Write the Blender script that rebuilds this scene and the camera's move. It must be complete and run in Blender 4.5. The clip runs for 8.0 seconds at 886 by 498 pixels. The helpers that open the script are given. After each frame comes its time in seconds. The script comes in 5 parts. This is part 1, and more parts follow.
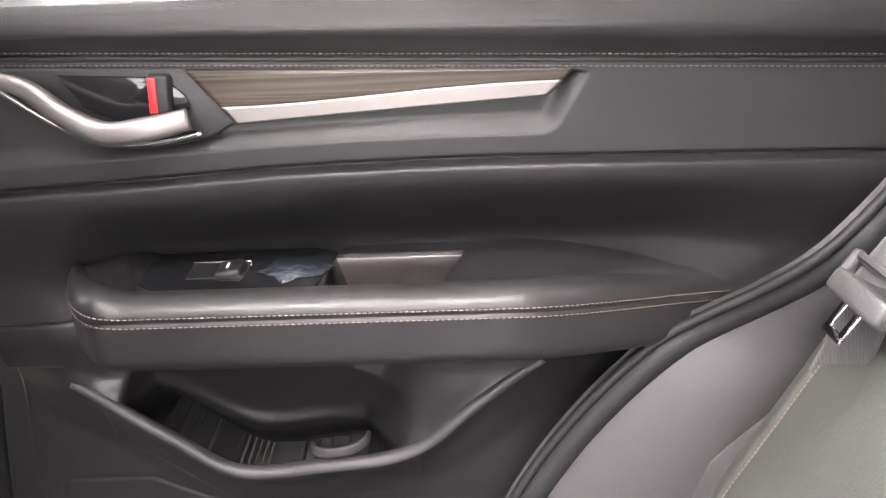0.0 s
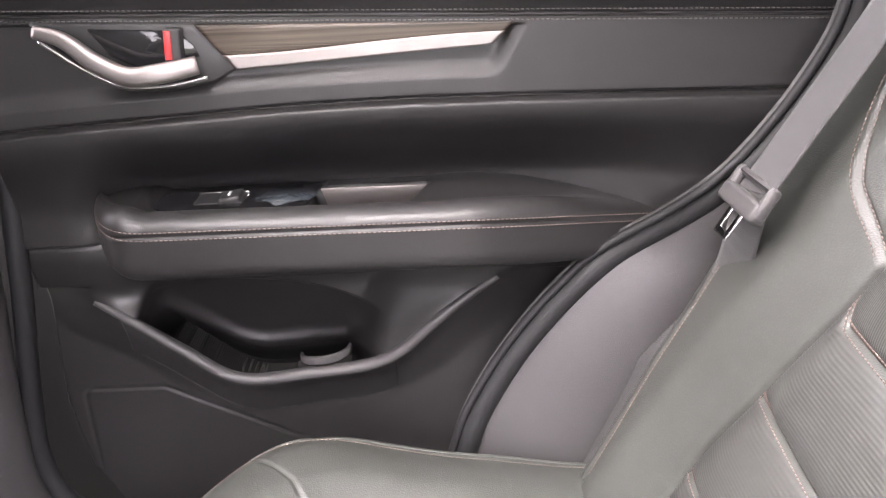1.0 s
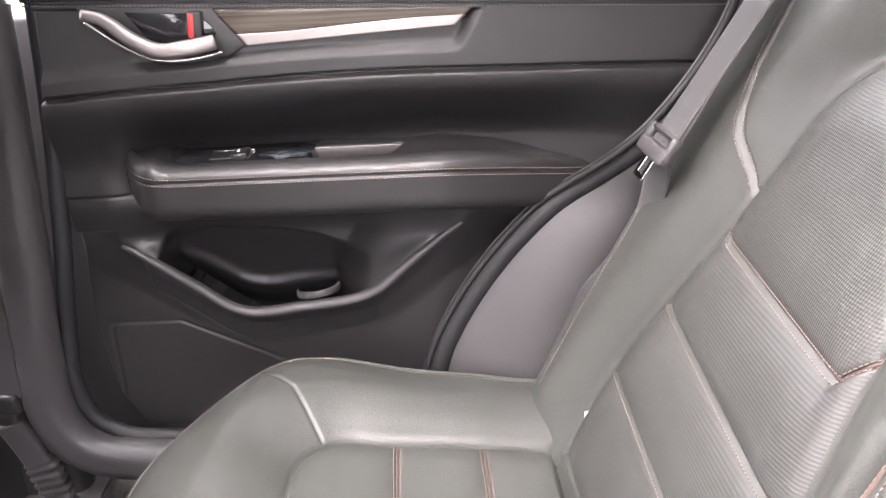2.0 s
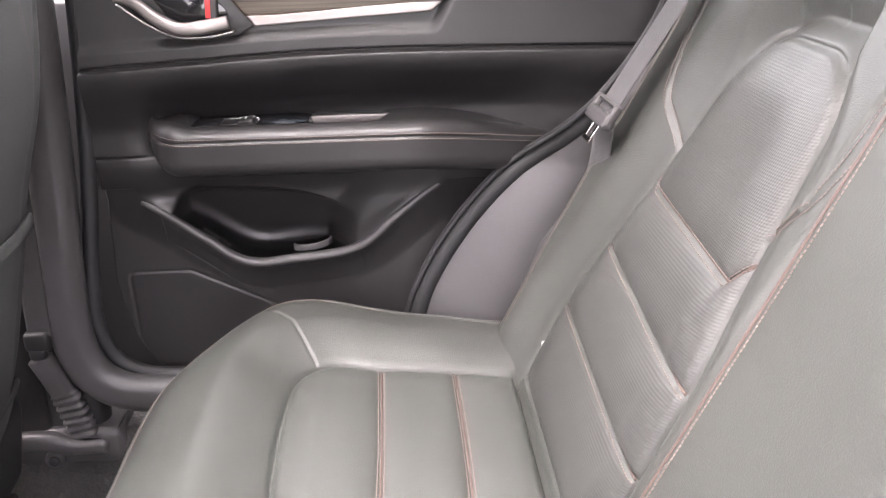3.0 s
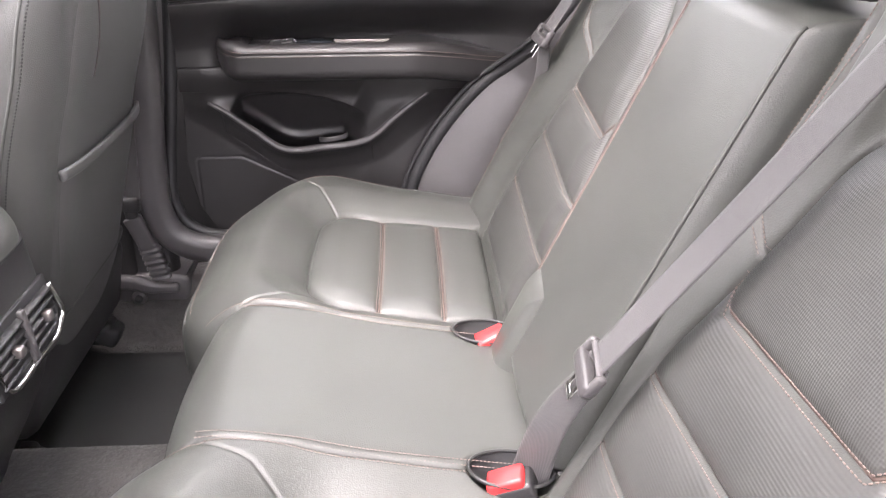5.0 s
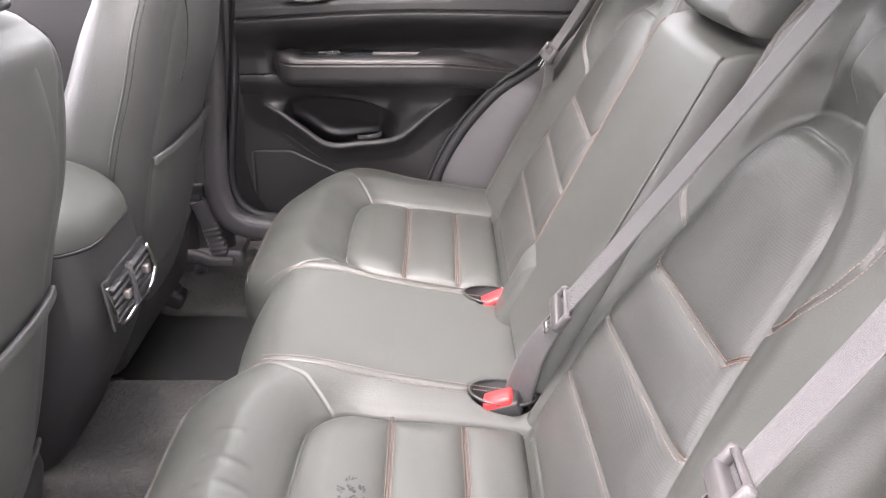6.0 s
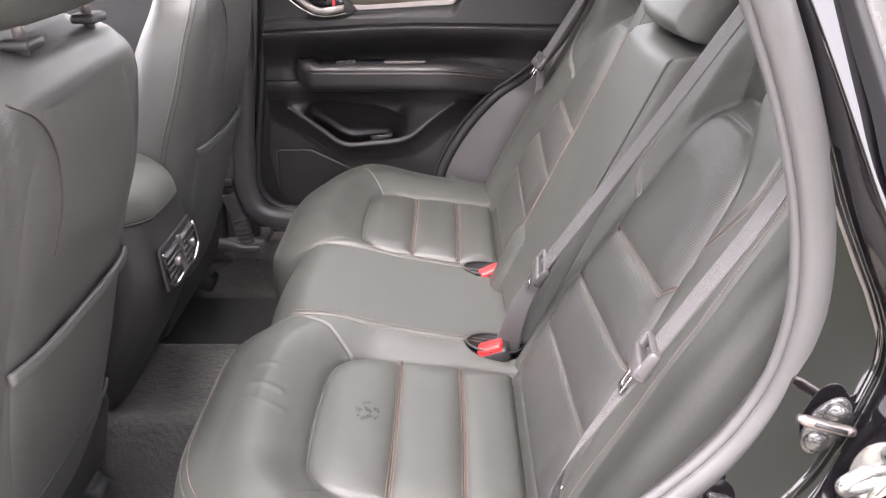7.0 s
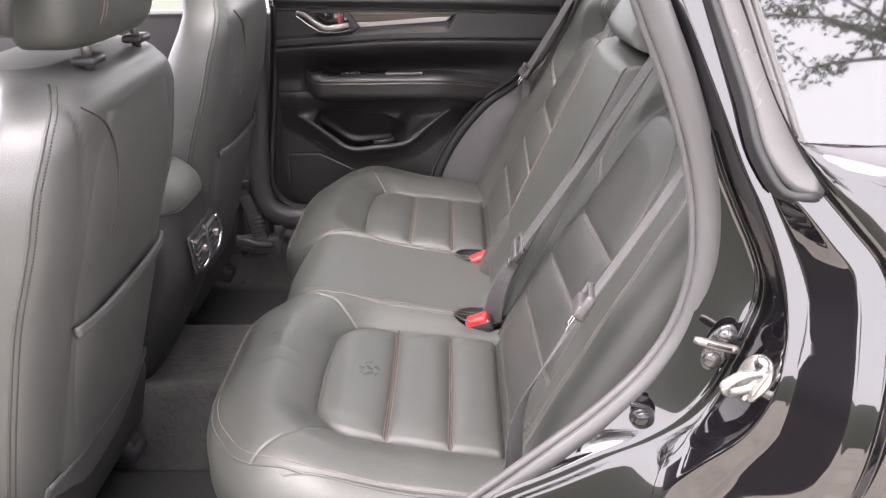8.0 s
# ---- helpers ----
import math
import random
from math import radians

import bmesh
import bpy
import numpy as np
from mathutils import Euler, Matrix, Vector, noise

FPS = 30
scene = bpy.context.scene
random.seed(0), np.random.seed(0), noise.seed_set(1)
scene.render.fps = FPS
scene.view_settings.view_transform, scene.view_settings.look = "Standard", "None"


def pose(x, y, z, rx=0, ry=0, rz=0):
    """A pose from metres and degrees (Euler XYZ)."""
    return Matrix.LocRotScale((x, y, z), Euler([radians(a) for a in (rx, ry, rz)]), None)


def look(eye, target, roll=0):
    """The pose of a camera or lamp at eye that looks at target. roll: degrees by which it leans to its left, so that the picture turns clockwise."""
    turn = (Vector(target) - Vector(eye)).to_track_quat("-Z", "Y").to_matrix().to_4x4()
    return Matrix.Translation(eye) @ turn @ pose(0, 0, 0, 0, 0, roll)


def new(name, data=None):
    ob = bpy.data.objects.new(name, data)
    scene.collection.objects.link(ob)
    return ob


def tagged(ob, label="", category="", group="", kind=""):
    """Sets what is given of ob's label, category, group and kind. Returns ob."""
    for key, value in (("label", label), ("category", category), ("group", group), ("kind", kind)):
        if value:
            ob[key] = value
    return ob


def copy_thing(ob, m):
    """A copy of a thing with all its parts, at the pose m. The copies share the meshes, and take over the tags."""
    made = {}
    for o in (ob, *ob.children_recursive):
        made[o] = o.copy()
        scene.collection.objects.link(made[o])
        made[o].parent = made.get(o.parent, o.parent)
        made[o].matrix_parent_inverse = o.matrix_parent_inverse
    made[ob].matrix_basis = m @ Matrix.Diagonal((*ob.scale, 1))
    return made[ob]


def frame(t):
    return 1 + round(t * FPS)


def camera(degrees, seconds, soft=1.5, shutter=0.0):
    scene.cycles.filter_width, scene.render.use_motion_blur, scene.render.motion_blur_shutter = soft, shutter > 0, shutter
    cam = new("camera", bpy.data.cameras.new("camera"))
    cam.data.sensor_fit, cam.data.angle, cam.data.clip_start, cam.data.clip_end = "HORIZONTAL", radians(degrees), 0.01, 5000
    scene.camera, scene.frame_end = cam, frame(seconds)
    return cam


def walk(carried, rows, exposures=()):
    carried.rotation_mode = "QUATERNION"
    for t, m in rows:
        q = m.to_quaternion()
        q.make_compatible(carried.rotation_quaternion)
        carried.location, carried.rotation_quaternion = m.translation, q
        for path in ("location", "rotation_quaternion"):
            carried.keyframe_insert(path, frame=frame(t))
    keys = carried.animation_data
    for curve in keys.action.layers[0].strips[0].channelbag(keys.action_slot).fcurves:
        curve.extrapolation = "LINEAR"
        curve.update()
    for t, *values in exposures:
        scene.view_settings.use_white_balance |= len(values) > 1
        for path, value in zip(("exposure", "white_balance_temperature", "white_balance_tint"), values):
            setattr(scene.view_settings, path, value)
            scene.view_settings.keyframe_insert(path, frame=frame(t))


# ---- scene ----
cam = camera(54.9, 8.0, 1.3)
PATH = [
    (0, (0.028, 0.087, 1.28), (0.002, 1.933, 0.512), -2.1),
    (0.5, (0.041, 0.014, 1.277), (0.026, 1.858, 0.504), -2.3),
    (1, (0.047, -0.064, 1.269), (0.05, 1.78, 0.495), -2.3),
    (1.5, (0.052, -0.16, 1.28), (0.077, 1.682, 0.502), -2.2),
    (2.8, (0.05, -0.388, 1.28), (0.135, 1.455, 0.508), -1.4),
    (3, (0.05, -0.426, 1.28), (0.141, 1.418, 0.512), -1.2),
    (3.5, (0.045, -0.523, 1.285), (0.156, 1.316, 0.508), -0.7),
    (4, (0.044, -0.63, 1.288), (0.16, 1.206, 0.503), -0.3),
    (4.5, (0.052, -0.758, 1.287), (0.173, 1.068, 0.478), 0.2),
    (4.7, (0.055, -0.812, 1.292), (0.163, 1.004, 0.463), -0.0),
    (5.8, (0.083, -1.11, 1.39), (0.088, 0.702, 0.543), -0.4),
    (6, (0.077, -1.164, 1.392), (0.086, 0.654, 0.559), 0.1),
    (6.5, (0.084, -1.289, 1.404), (0.081, 0.536, 0.586), 0.0),
    (7, (0.089, -1.402, 1.42), (0.077, 0.433, 0.622), -0.1),
    (7.5, (0.104, -1.506, 1.43), (0.084, 0.334, 0.648), -0.4),
    (8, (0.122, -1.618, 1.457), (0.09, 0.227, 0.686), -0.8),
]
EXPOSURES = [(0.0, 3.6, 6500, 21), (1.5, 3.52, 6500, 24), (4.0, 3.36, 6500, 24), (6.5, 2.97, 6500, 22), (8.0, 2.42, 6500, 22)]
walk(cam, [(t, look(eye, target, roll)) for t, eye, target, roll in PATH], EXPOSURES)

# ---------------------------------------------------------------- light
world = bpy.data.worlds.new("overcast_sky")
scene.world = world
world.use_nodes = True
wn, wl = world.node_tree.nodes, world.node_tree.links
sky = wn.new("ShaderNodeTexSky")
sky.sky_type, sky.sun_disc = "NISHITA", False
sky.sun_elevation, sky.sun_rotation, sky.air_density, sky.dust_density = radians(72), radians(240), 1.0, 4.0
veil = wn.new("ShaderNodeMix")
veil.data_type, veil.blend_type = "RGBA", "MIX"
veil.inputs[0].default_value = 0.8
veil.inputs[7].default_value = (10.4, 10.35, 10.2, 1)
wl.new(sky.outputs[0], veil.inputs[6])
wl.new(veil.outputs[2], wn["Background"].inputs[0])
wn["Background"].inputs[1].default_value = 0.15
sun = new("sun", bpy.data.lights.new("sun", "SUN"))
sun.data.energy, sun.data.angle, sun.data.color = 2.1, radians(60), (1.0, 0.96, 0.9)
sun.matrix_world = look((-2.0, -2.0, 7), (0, 0, 0.8))


# ---------------------------------------------------------------- materials
def material(name, colour, rough, metal=0.0, grain=0.0, size=400.0, dents=0.0, dent_size=14.0, spot=0.15, coat=0.0, sheen=0.0, kind="noise", spec=0.5):
    """A surface with fine relief, soft unevenness, and colour that varies at two scales."""
    m = bpy.data.materials.new(name)
    m.use_nodes = True
    n, l = m.node_tree.nodes, m.node_tree.links
    b = n["Principled BSDF"]
    co = n.new("ShaderNodeTexCoord")
    big = n.new("ShaderNodeTexNoise")
    big.inputs["Scale"].default_value, big.inputs["Detail"].default_value = 9.0, 5.0
    l.new(co.outputs["Object"], big.inputs["Vector"])
    fine = n.new("ShaderNodeTexVoronoi" if kind == "cells" else "ShaderNodeTexNoise")
    fine.inputs["Scale"].default_value = size
    if kind == "cells":
        fine.feature = "F1"
    l.new(co.outputs["Object"], fine.inputs["Vector"])
    fac = fine.outputs["Distance"] if kind == "cells" else fine.outputs[0]
    mix = n.new("ShaderNodeMath")
    mix.operation = "MULTIPLY_ADD"
    mix.inputs[1].default_value, mix.inputs[2].default_value = 0.6, 0.0
    l.new(big.outputs[0], mix.inputs[0])
    add = n.new("ShaderNodeMath")
    add.operation = "MULTIPLY_ADD"
    add.inputs[1].default_value = 0.4
    l.new(fac, add.inputs[0])
    l.new(mix.outputs[0], add.inputs[2])
    ramp = n.new("ShaderNodeValToRGB")
    lo, hi = [tuple(min(1, c * k) for c in colour) + (1,) for k in (1 - spot, 1 + spot)]
    ramp.color_ramp.elements[0].position, ramp.color_ramp.elements[1].position = 0.25, 0.75
    ramp.color_ramp.elements[0].color, ramp.color_ramp.elements[1].color = lo, hi
    l.new(add.outputs[0], ramp.inputs[0])
    l.new(ramp.outputs[0], b.inputs["Base Color"])
    rr = n.new("ShaderNodeMapRange")
    rr.inputs["To Min"].default_value, rr.inputs["To Max"].default_value = rough * 0.88, min(1, rough * 1.12)
    l.new(big.outputs[0], rr.inputs["Value"])
    l.new(rr.outputs[0], b.inputs["Roughness"])
    b.inputs["Metallic"].default_value = metal
    b.inputs["Specular IOR Level"].default_value = spec
    b.inputs["Coat Weight"].default_value, b.inputs["Coat Roughness"].default_value = coat, 0.03
    b.inputs["Sheen Weight"].default_value, b.inputs["Sheen Roughness"].default_value = sheen, 0.4
    normal = None
    if dents:
        dn = n.new("ShaderNodeTexNoise")
        dn.inputs["Scale"].default_value, dn.inputs["Detail"].default_value = dent_size, 3.0
        l.new(co.outputs["Object"], dn.inputs["Vector"])
        bd = n.new("ShaderNodeBump")
        bd.inputs["Strength"].default_value, bd.inputs["Distance"].default_value = dents, 0.01
        l.new(dn.outputs[0], bd.inputs["Height"])
        normal = bd
    if grain:
        bp = n.new("ShaderNodeBump")
        bp.inputs["Strength"].default_value, bp.inputs["Distance"].default_value = grain, 0.0006
        l.new(fac, bp.inputs["Height"])
        if normal:
            l.new(normal.outputs[0], bp.inputs["Normal"])
        normal = bp
    if normal:
        l.new(normal.outputs[0], b.inputs["Normal"])
    return m


def ribbed(name, colour, rough, scale, axis, strength, sheen=0.0, second=0):
    """A woven or perforated surface: fine ribs along one axis, crossed by a second where asked."""
    m = material(name, colour, rough, sheen=sheen, spot=0.2)
    n, l = m.node_tree.nodes, m.node_tree.links
    co = n.new("ShaderNodeTexCoord")
    last = None
    for k, ax in enumerate([axis] + ([second] if second else [])):
        w = n.new("ShaderNodeTexWave")
        w.wave_type, w.bands_direction = "BANDS", ax
        w.inputs["Scale"].default_value = scale
        w.inputs["Distortion"].default_value = 0.15
        l.new(co.outputs["Object"], w.inputs["Vector"])
        b = n.new("ShaderNodeBump")
        b.inputs["Strength"].default_value, b.inputs["Distance"].default_value = strength, 0.001
        l.new(w.outputs["Fac"], b.inputs["Height"])
        if last:
            l.new(last.outputs[0], b.inputs["Normal"])
        last = b
    l.new(last.outputs[0], n["Principled BSDF"].inputs["Normal"])
    return m


def wood_material():
    m = bpy.data.materials.new("grey_brown_wood")
    m.use_nodes = True
    n, l = m.node_tree.nodes, m.node_tree.links
    b = n["Principled BSDF"]
    co, mp = n.new("ShaderNodeTexCoord"), n.new("ShaderNodeMapping")
    mp.inputs["Scale"].default_value = (1.1, 8.0, 62.0)
    l.new(co.outputs["Object"], mp.inputs["Vector"])
    g = n.new("ShaderNodeTexNoise")
    g.inputs["Scale"].default_value, g.inputs["Detail"].default_value, g.inputs["Distortion"].default_value = 2.4, 8.0, 0.45
    l.new(mp.outputs[0], g.inputs["Vector"])
    r = n.new("ShaderNodeValToRGB")
    stops = [(0.30, (0.016, 0.012, 0.010)), (0.42, (0.045, 0.034, 0.027)), (0.52, (0.085, 0.066, 0.052)), (0.58, (0.028, 0.021, 0.017)), (0.70, (0.17, 0.135, 0.105))]
    while len(r.color_ramp.elements) < len(stops):
        r.color_ramp.elements.new(0.5)
    for e, (p, c) in zip(r.color_ramp.elements, stops):
        e.position, e.color = p, c + (1,)
    l.new(g.outputs[0], r.inputs[0])
    l.new(r.outputs[0], b.inputs["Base Color"])
    b.inputs["Roughness"].default_value = 0.2
    b.inputs["Coat Weight"].default_value = 0.2
    return m


def glass_material(name, tint, rough=0.0):
    m = bpy.data.materials.new(name)
    m.use_nodes = True
    b = m.node_tree.nodes["Principled BSDF"]
    b.inputs["Base Color"].default_value = tint + (1,)
    b.inputs["Transmission Weight"].default_value, b.inputs["Roughness"].default_value, b.inputs["IOR"].default_value = 1.0, rough, 1.5
    return m


LEATHER = material("black_leather", (0.0450, 0.0470, 0.0428), 0.47, grain=0.3, size=650, kind="cells", dents=0.05, dent_size=14, spec=0.6)
SEAT_VINYL = material("grey_black_seat_vinyl", (0.064, 0.0645, 0.062), 0.40, grain=0.3, size=650, kind="cells", dents=0.05, dent_size=12, spec=0.6)
LEATHER_INSERT = ribbed("black_perforated_leather", (0.044, 0.0445, 0.0415), 0.45, 120, "Z", 0.14, second="Y")
RIBBED = ribbed("black_ribbed_leather", (0.042, 0.0425, 0.040), 0.46, 112, "Z", 0.16)
SOFT = material("soft_black_vinyl", (0.020, 0.0190, 0.0194), 0.36, grain=0.14, size=900, kind="cells", dents=0.006, dent_size=7)
PLASTIC = material("hard_black_plastic", (0.020, 0.0195, 0.020), 0.42, grain=0.35, size=900, kind="cells")
TRIM = material("grey_black_plastic", (0.056, 0.053, 0.054), 0.34, grain=0.3, size=900, kind="cells")
RUBBER = material("black_rubber", (0.010, 0.010, 0.011), 0.6, grain=0.2, size=500)
SEAL = material("grey_vinyl_seal", (0.072, 0.071, 0.072), 0.36, grain=0.2, size=700)
WEBBING = ribbed("dark_grey_webbing", (0.050, 0.048, 0.049), 0.5, 260, "Y", 0.4, sheen=0.15)
METAL = material("satin_silver", (0.33, 0.30, 0.292), 0.40, metal=1.0, spot=0.04)
CHROME = material("polished_chrome", (0.82, 0.81, 0.8), 0.08, metal=1.0, spot=0.03)
ZINC = material("bright_zinc", (0.50, 0.50, 0.485), 0.26, metal=0.9, spot=0.1)
GLOSS = material("gloss_black", (0.012, 0.012, 0.013), 0.06, spot=0.1)
PAINT = material("black_car_paint", (0.004, 0.0035, 0.0045), 0.03, spot=0.3, spec=0.9, coat=0.5)
FRAME = material("satin_black_plastic", (0.06, 0.058, 0.057), 0.27, grain=0.1, size=900, spec=0.6)
CLEAR_CAP = material("smoky_clear_plastic", (0.03, 0.03, 0.03), 0.08, spot=0.3, dents=0.6, dent_size=90, coat=1.0)
RED = material("red_plastic", (0.62, 0.03, 0.03), 0.3, spot=0.06)
THREAD = material("copper_thread", (0.170, 0.128, 0.112), 0.6, spot=0.15)
PALE_THREAD = material("pale_grey_thread", (0.085, 0.079, 0.077), 0.6, spot=0.15)
PIPE = material("copper_brown_leather_edge", (0.075, 0.053, 0.045), 0.45, grain=0.2)
CARPET = material("dark_grey_carpet", (0.026, 0.0245, 0.0235), 0.95, grain=1.0, size=420, dents=0.5, dent_size=90, spot=0.9, sheen=0.05)
MAT = material("black_floor_mat", (0.012, 0.0118, 0.0118), 0.8, grain=0.6, size=700, spot=0.3)
LINING = material("grey_fabric_lining", (0.45, 0.44, 0.42), 0.9, grain=0.3, size=600)
WOOD = wood_material()
GLASS = glass_material("clear_window_glass", (0.86, 0.9, 0.88))
ROOF_GLASS = glass_material("tinted_roof_opening_glass", (0.82, 0.87, 0.85))
PRIVACY = material("dark_privacy_glass", (0.012, 0.013, 0.013), 0.02, spot=0.05, coat=1.0, spec=1.0)
WHITE_PLASTIC = material("white_clip", (0.75, 0.75, 0.73), 0.4, spot=0.05)
FILM = material("peeling_clear_film", (0.03, 0.036, 0.043), 0.25, dents=0.9, dent_size=60, spot=0.5)
STAIN = material("dark_scuff", (0.012, 0.012, 0.0115), 0.55, spot=0.4)
ASPHALT = material("grey_paving", (0.36, 0.335, 0.29), 0.9, grain=0.6, size=60, spot=0.3)
GRASS = material("short_grass", (0.034, 0.042, 0.024), 0.95, grain=0.8, size=40, spot=0.5)
BARK = material("grey_brown_bark", (0.10, 0.08, 0.065), 0.9, grain=0.8, size=60, spot=0.4)
LEAF = material("green_leaf", (0.11, 0.14, 0.04), 0.6, spot=0.4)


# ---------------------------------------------------------------- shaping tools
def smooth(a, b, x):
    k = np.clip((x - a) / (b - a), 0, 1)
    return k * k * (3 - 2 * k)


def bump(x, w):
    return np.exp(-(x / w) ** 2)


def curve(points, x):
    """A smooth height over x through a few knots."""
    xs, ys = np.array([p[0] for p in points]), np.array([p[1] for p in points])
    m = np.gradient(ys, xs)
    x = np.clip(x, xs[0], xs[-1])
    i = np.clip(np.searchsorted(xs, x) - 1, 0, len(xs) - 2)
    h = xs[i + 1] - xs[i]
    t = (x - xs[i]) / h
    return (2 * t**3 - 3 * t**2 + 1) * ys[i] + (t**3 - 2 * t**2 + t) * h * m[i] + (3 * t**2 - 2 * t**3) * ys[i + 1] + (t**3 - t**2) * h * m[i + 1]


def spline(points, count):
    """Points along a smooth line through a few knots, evenly spread."""
    p = np.array(points, float)
    if len(p) == 2:
        k = np.linspace(0, 1, count)[:, None]
        return p[0] * (1 - k) + p[1] * k
    d = np.concatenate([[0], np.cumsum(np.linalg.norm(np.diff(p, axis=0), axis=1))])
    t = np.linspace(0, d[-1], count)
    return np.stack([curve(list(zip(d, p[:, k])), t) for k in range(p.shape[1])], 1)


def resample(p, step):
    d = np.concatenate([[0], np.cumsum(np.linalg.norm(np.diff(p, axis=0), axis=1))])
    t = np.arange(0, d[-1], step)
    return np.stack([np.interp(t, d, p[:, k]) for k in range(3)], 1)


def obj(name, verts, faces, mat, parent=None, label="", flat=False):
    me = bpy.data.meshes.new(name)
    me.from_pydata([tuple(map(float, v)) for v in verts], [], [tuple(map(int, f)) for f in faces])
    me.materials.append(mat)
    me.polygons.foreach_set("use_smooth", [not flat] * len(me.polygons))
    me.update()
    ob = new(name, me)
    if parent:
        ob.parent = parent
    if label:
        ob["label"] = label
    return ob


def part(name, bm, mat, parent, label="", flat=False):
    me = bpy.data.meshes.new(name)
    bmesh.ops.recalc_face_normals(bm, faces=bm.faces)
    bm.to_mesh(me)
    bm.free()
    me.materials.append(mat)
    me.polygons.foreach_set("use_smooth", [not flat] * len(me.polygons))
    ob = new(name, me)
    if parent:
        ob.parent = parent
    if label:
        ob["label"] = label
    return ob


def thing(name, label, category, group="", kind=""):
    return tagged(new(name), label, category, group, kind)


def sheet(name, pts, mat, parent=None, label="", flip=False, shut_v=False, back=None):
    """A surface from an array of points (rows, columns, 3). back: an offset at which a second skin closes it into a body."""
    nu, nv = pts.shape[:2]
    idx = np.arange(nu * nv).reshape(nu, nv)
    cols = np.arange(nv if shut_v else nv - 1)
    a = idx[:-1][:, cols]
    b = idx[1:][:, cols]
    c = idx[1:][:, (cols + 1) % nv]
    d = idx[:-1][:, (cols + 1) % nv]
    f = np.stack([a, b, c, d], -1).reshape(-1, 4)
    if flip:
        f = f[:, ::-1]
    v = pts.reshape(-1, 3)
    if back is not None:
        n0 = len(v)
        v = np.concatenate([v, v + np.array(back)])
        ring = np.concatenate([idx[0, :], idx[1:, -1], idx[-1, -2::-1], idx[-2:0:-1, 0]])
        nxt = np.roll(ring, -1)
        side = np.stack([ring, nxt, nxt + n0, ring + n0], -1)
        if flip:
            side = side[:, ::-1]
        f = np.concatenate([f, f[:, ::-1] + n0, side])
    return obj(name, v, f, mat, parent, label)


def frames_along(p, up=(0, 0, 1)):
    t = np.gradient(p, axis=0)
    t /= np.linalg.norm(t, axis=1)[:, None]
    s = np.cross(t, np.array(up, float))
    s /= np.maximum(np.linalg.norm(s, axis=1), 1e-6)[:, None]
    return t, s, np.cross(s, t)


def sweep(name, p, section, mat, parent=None, label="", up=(0, 0, 1), ring=True, scale=None):
    """A section (pairs: sideways, upward) carried along the points p, capped at its ends."""
    p = np.array(p, float)
    t, s, u = frames_along(p, up)
    sec = np.array(section, float)
    k = np.ones(len(p)) if scale is None else np.array(scale)
    pts = p[:, None] + s[:, None] * (sec[None, :, :1] * k[:, None, None]) + u[:, None] * (sec[None, :, 1:] * k[:, None, None])
    nu, nv = pts.shape[:2]
    f = []
    for i in range(nu - 1):
        for j in range(nv if ring else nv - 1):
            j2 = (j + 1) % nv
            f.append((i * nv + j, i * nv + j2, (i + 1) * nv + j2, (i + 1) * nv + j))
    if ring:
        f += [tuple(range(nv))[::-1], tuple((nu - 1) * nv + j for j in range(nv))]
    return obj(name, pts.reshape(-1, 3), f, mat, parent, label)


def circle(r, n=10, squash=1.0):
    return [(r * math.cos(2 * math.pi * i / n), squash * r * math.sin(2 * math.pi * i / n)) for i in range(n)]


def slab(w, h, r=None, n=3):
    """A flat rounded section, w wide and h thick."""
    r = min(w, h) * 0.45 if r is None else r
    out = []
    for cx, cy, a in ((w / 2 - r, h / 2 - r, 0), (-w / 2 + r, h / 2 - r, 90), (-w / 2 + r, -h / 2 + r, 180), (w / 2 - r, -h / 2 + r, 270)):
        out += [(cx + r * math.cos(radians(a + 90 * i / n)), cy + r * math.sin(radians(a + 90 * i / n))) for i in range(n + 1)]
    return out


def rounded(size, bevel, at=(0, 0, 0), turn=(0, 0, 0), segments=3):
    """A bmesh block with rounded edges."""
    bm = bmesh.new()
    bmesh.ops.create_cube(bm, size=1, matrix=Matrix.Diagonal((*size, 1)))
    bmesh.ops.bevel(bm, geom=bm.edges[:], offset=bevel, segments=segments, profile=0.5, affect="EDGES")
    bmesh.ops.transform(bm, matrix=pose(*at, *turn), verts=bm.verts)
    return bm


def rod(a, b, r, n=14, r2=None):
    bm = bmesh.new()
    a, b = Vector(a), Vector(b)
    bmesh.ops.create_cone(bm, cap_ends=True, segments=n, radius1=r, radius2=r if r2 is None else r2, depth=(b - a).length)
    bmesh.ops.transform(bm, matrix=Matrix.Translation((a + b) / 2) @ (b - a).to_track_quat("Z", "Y").to_matrix().to_4x4(), verts=bm.verts)
    return bm


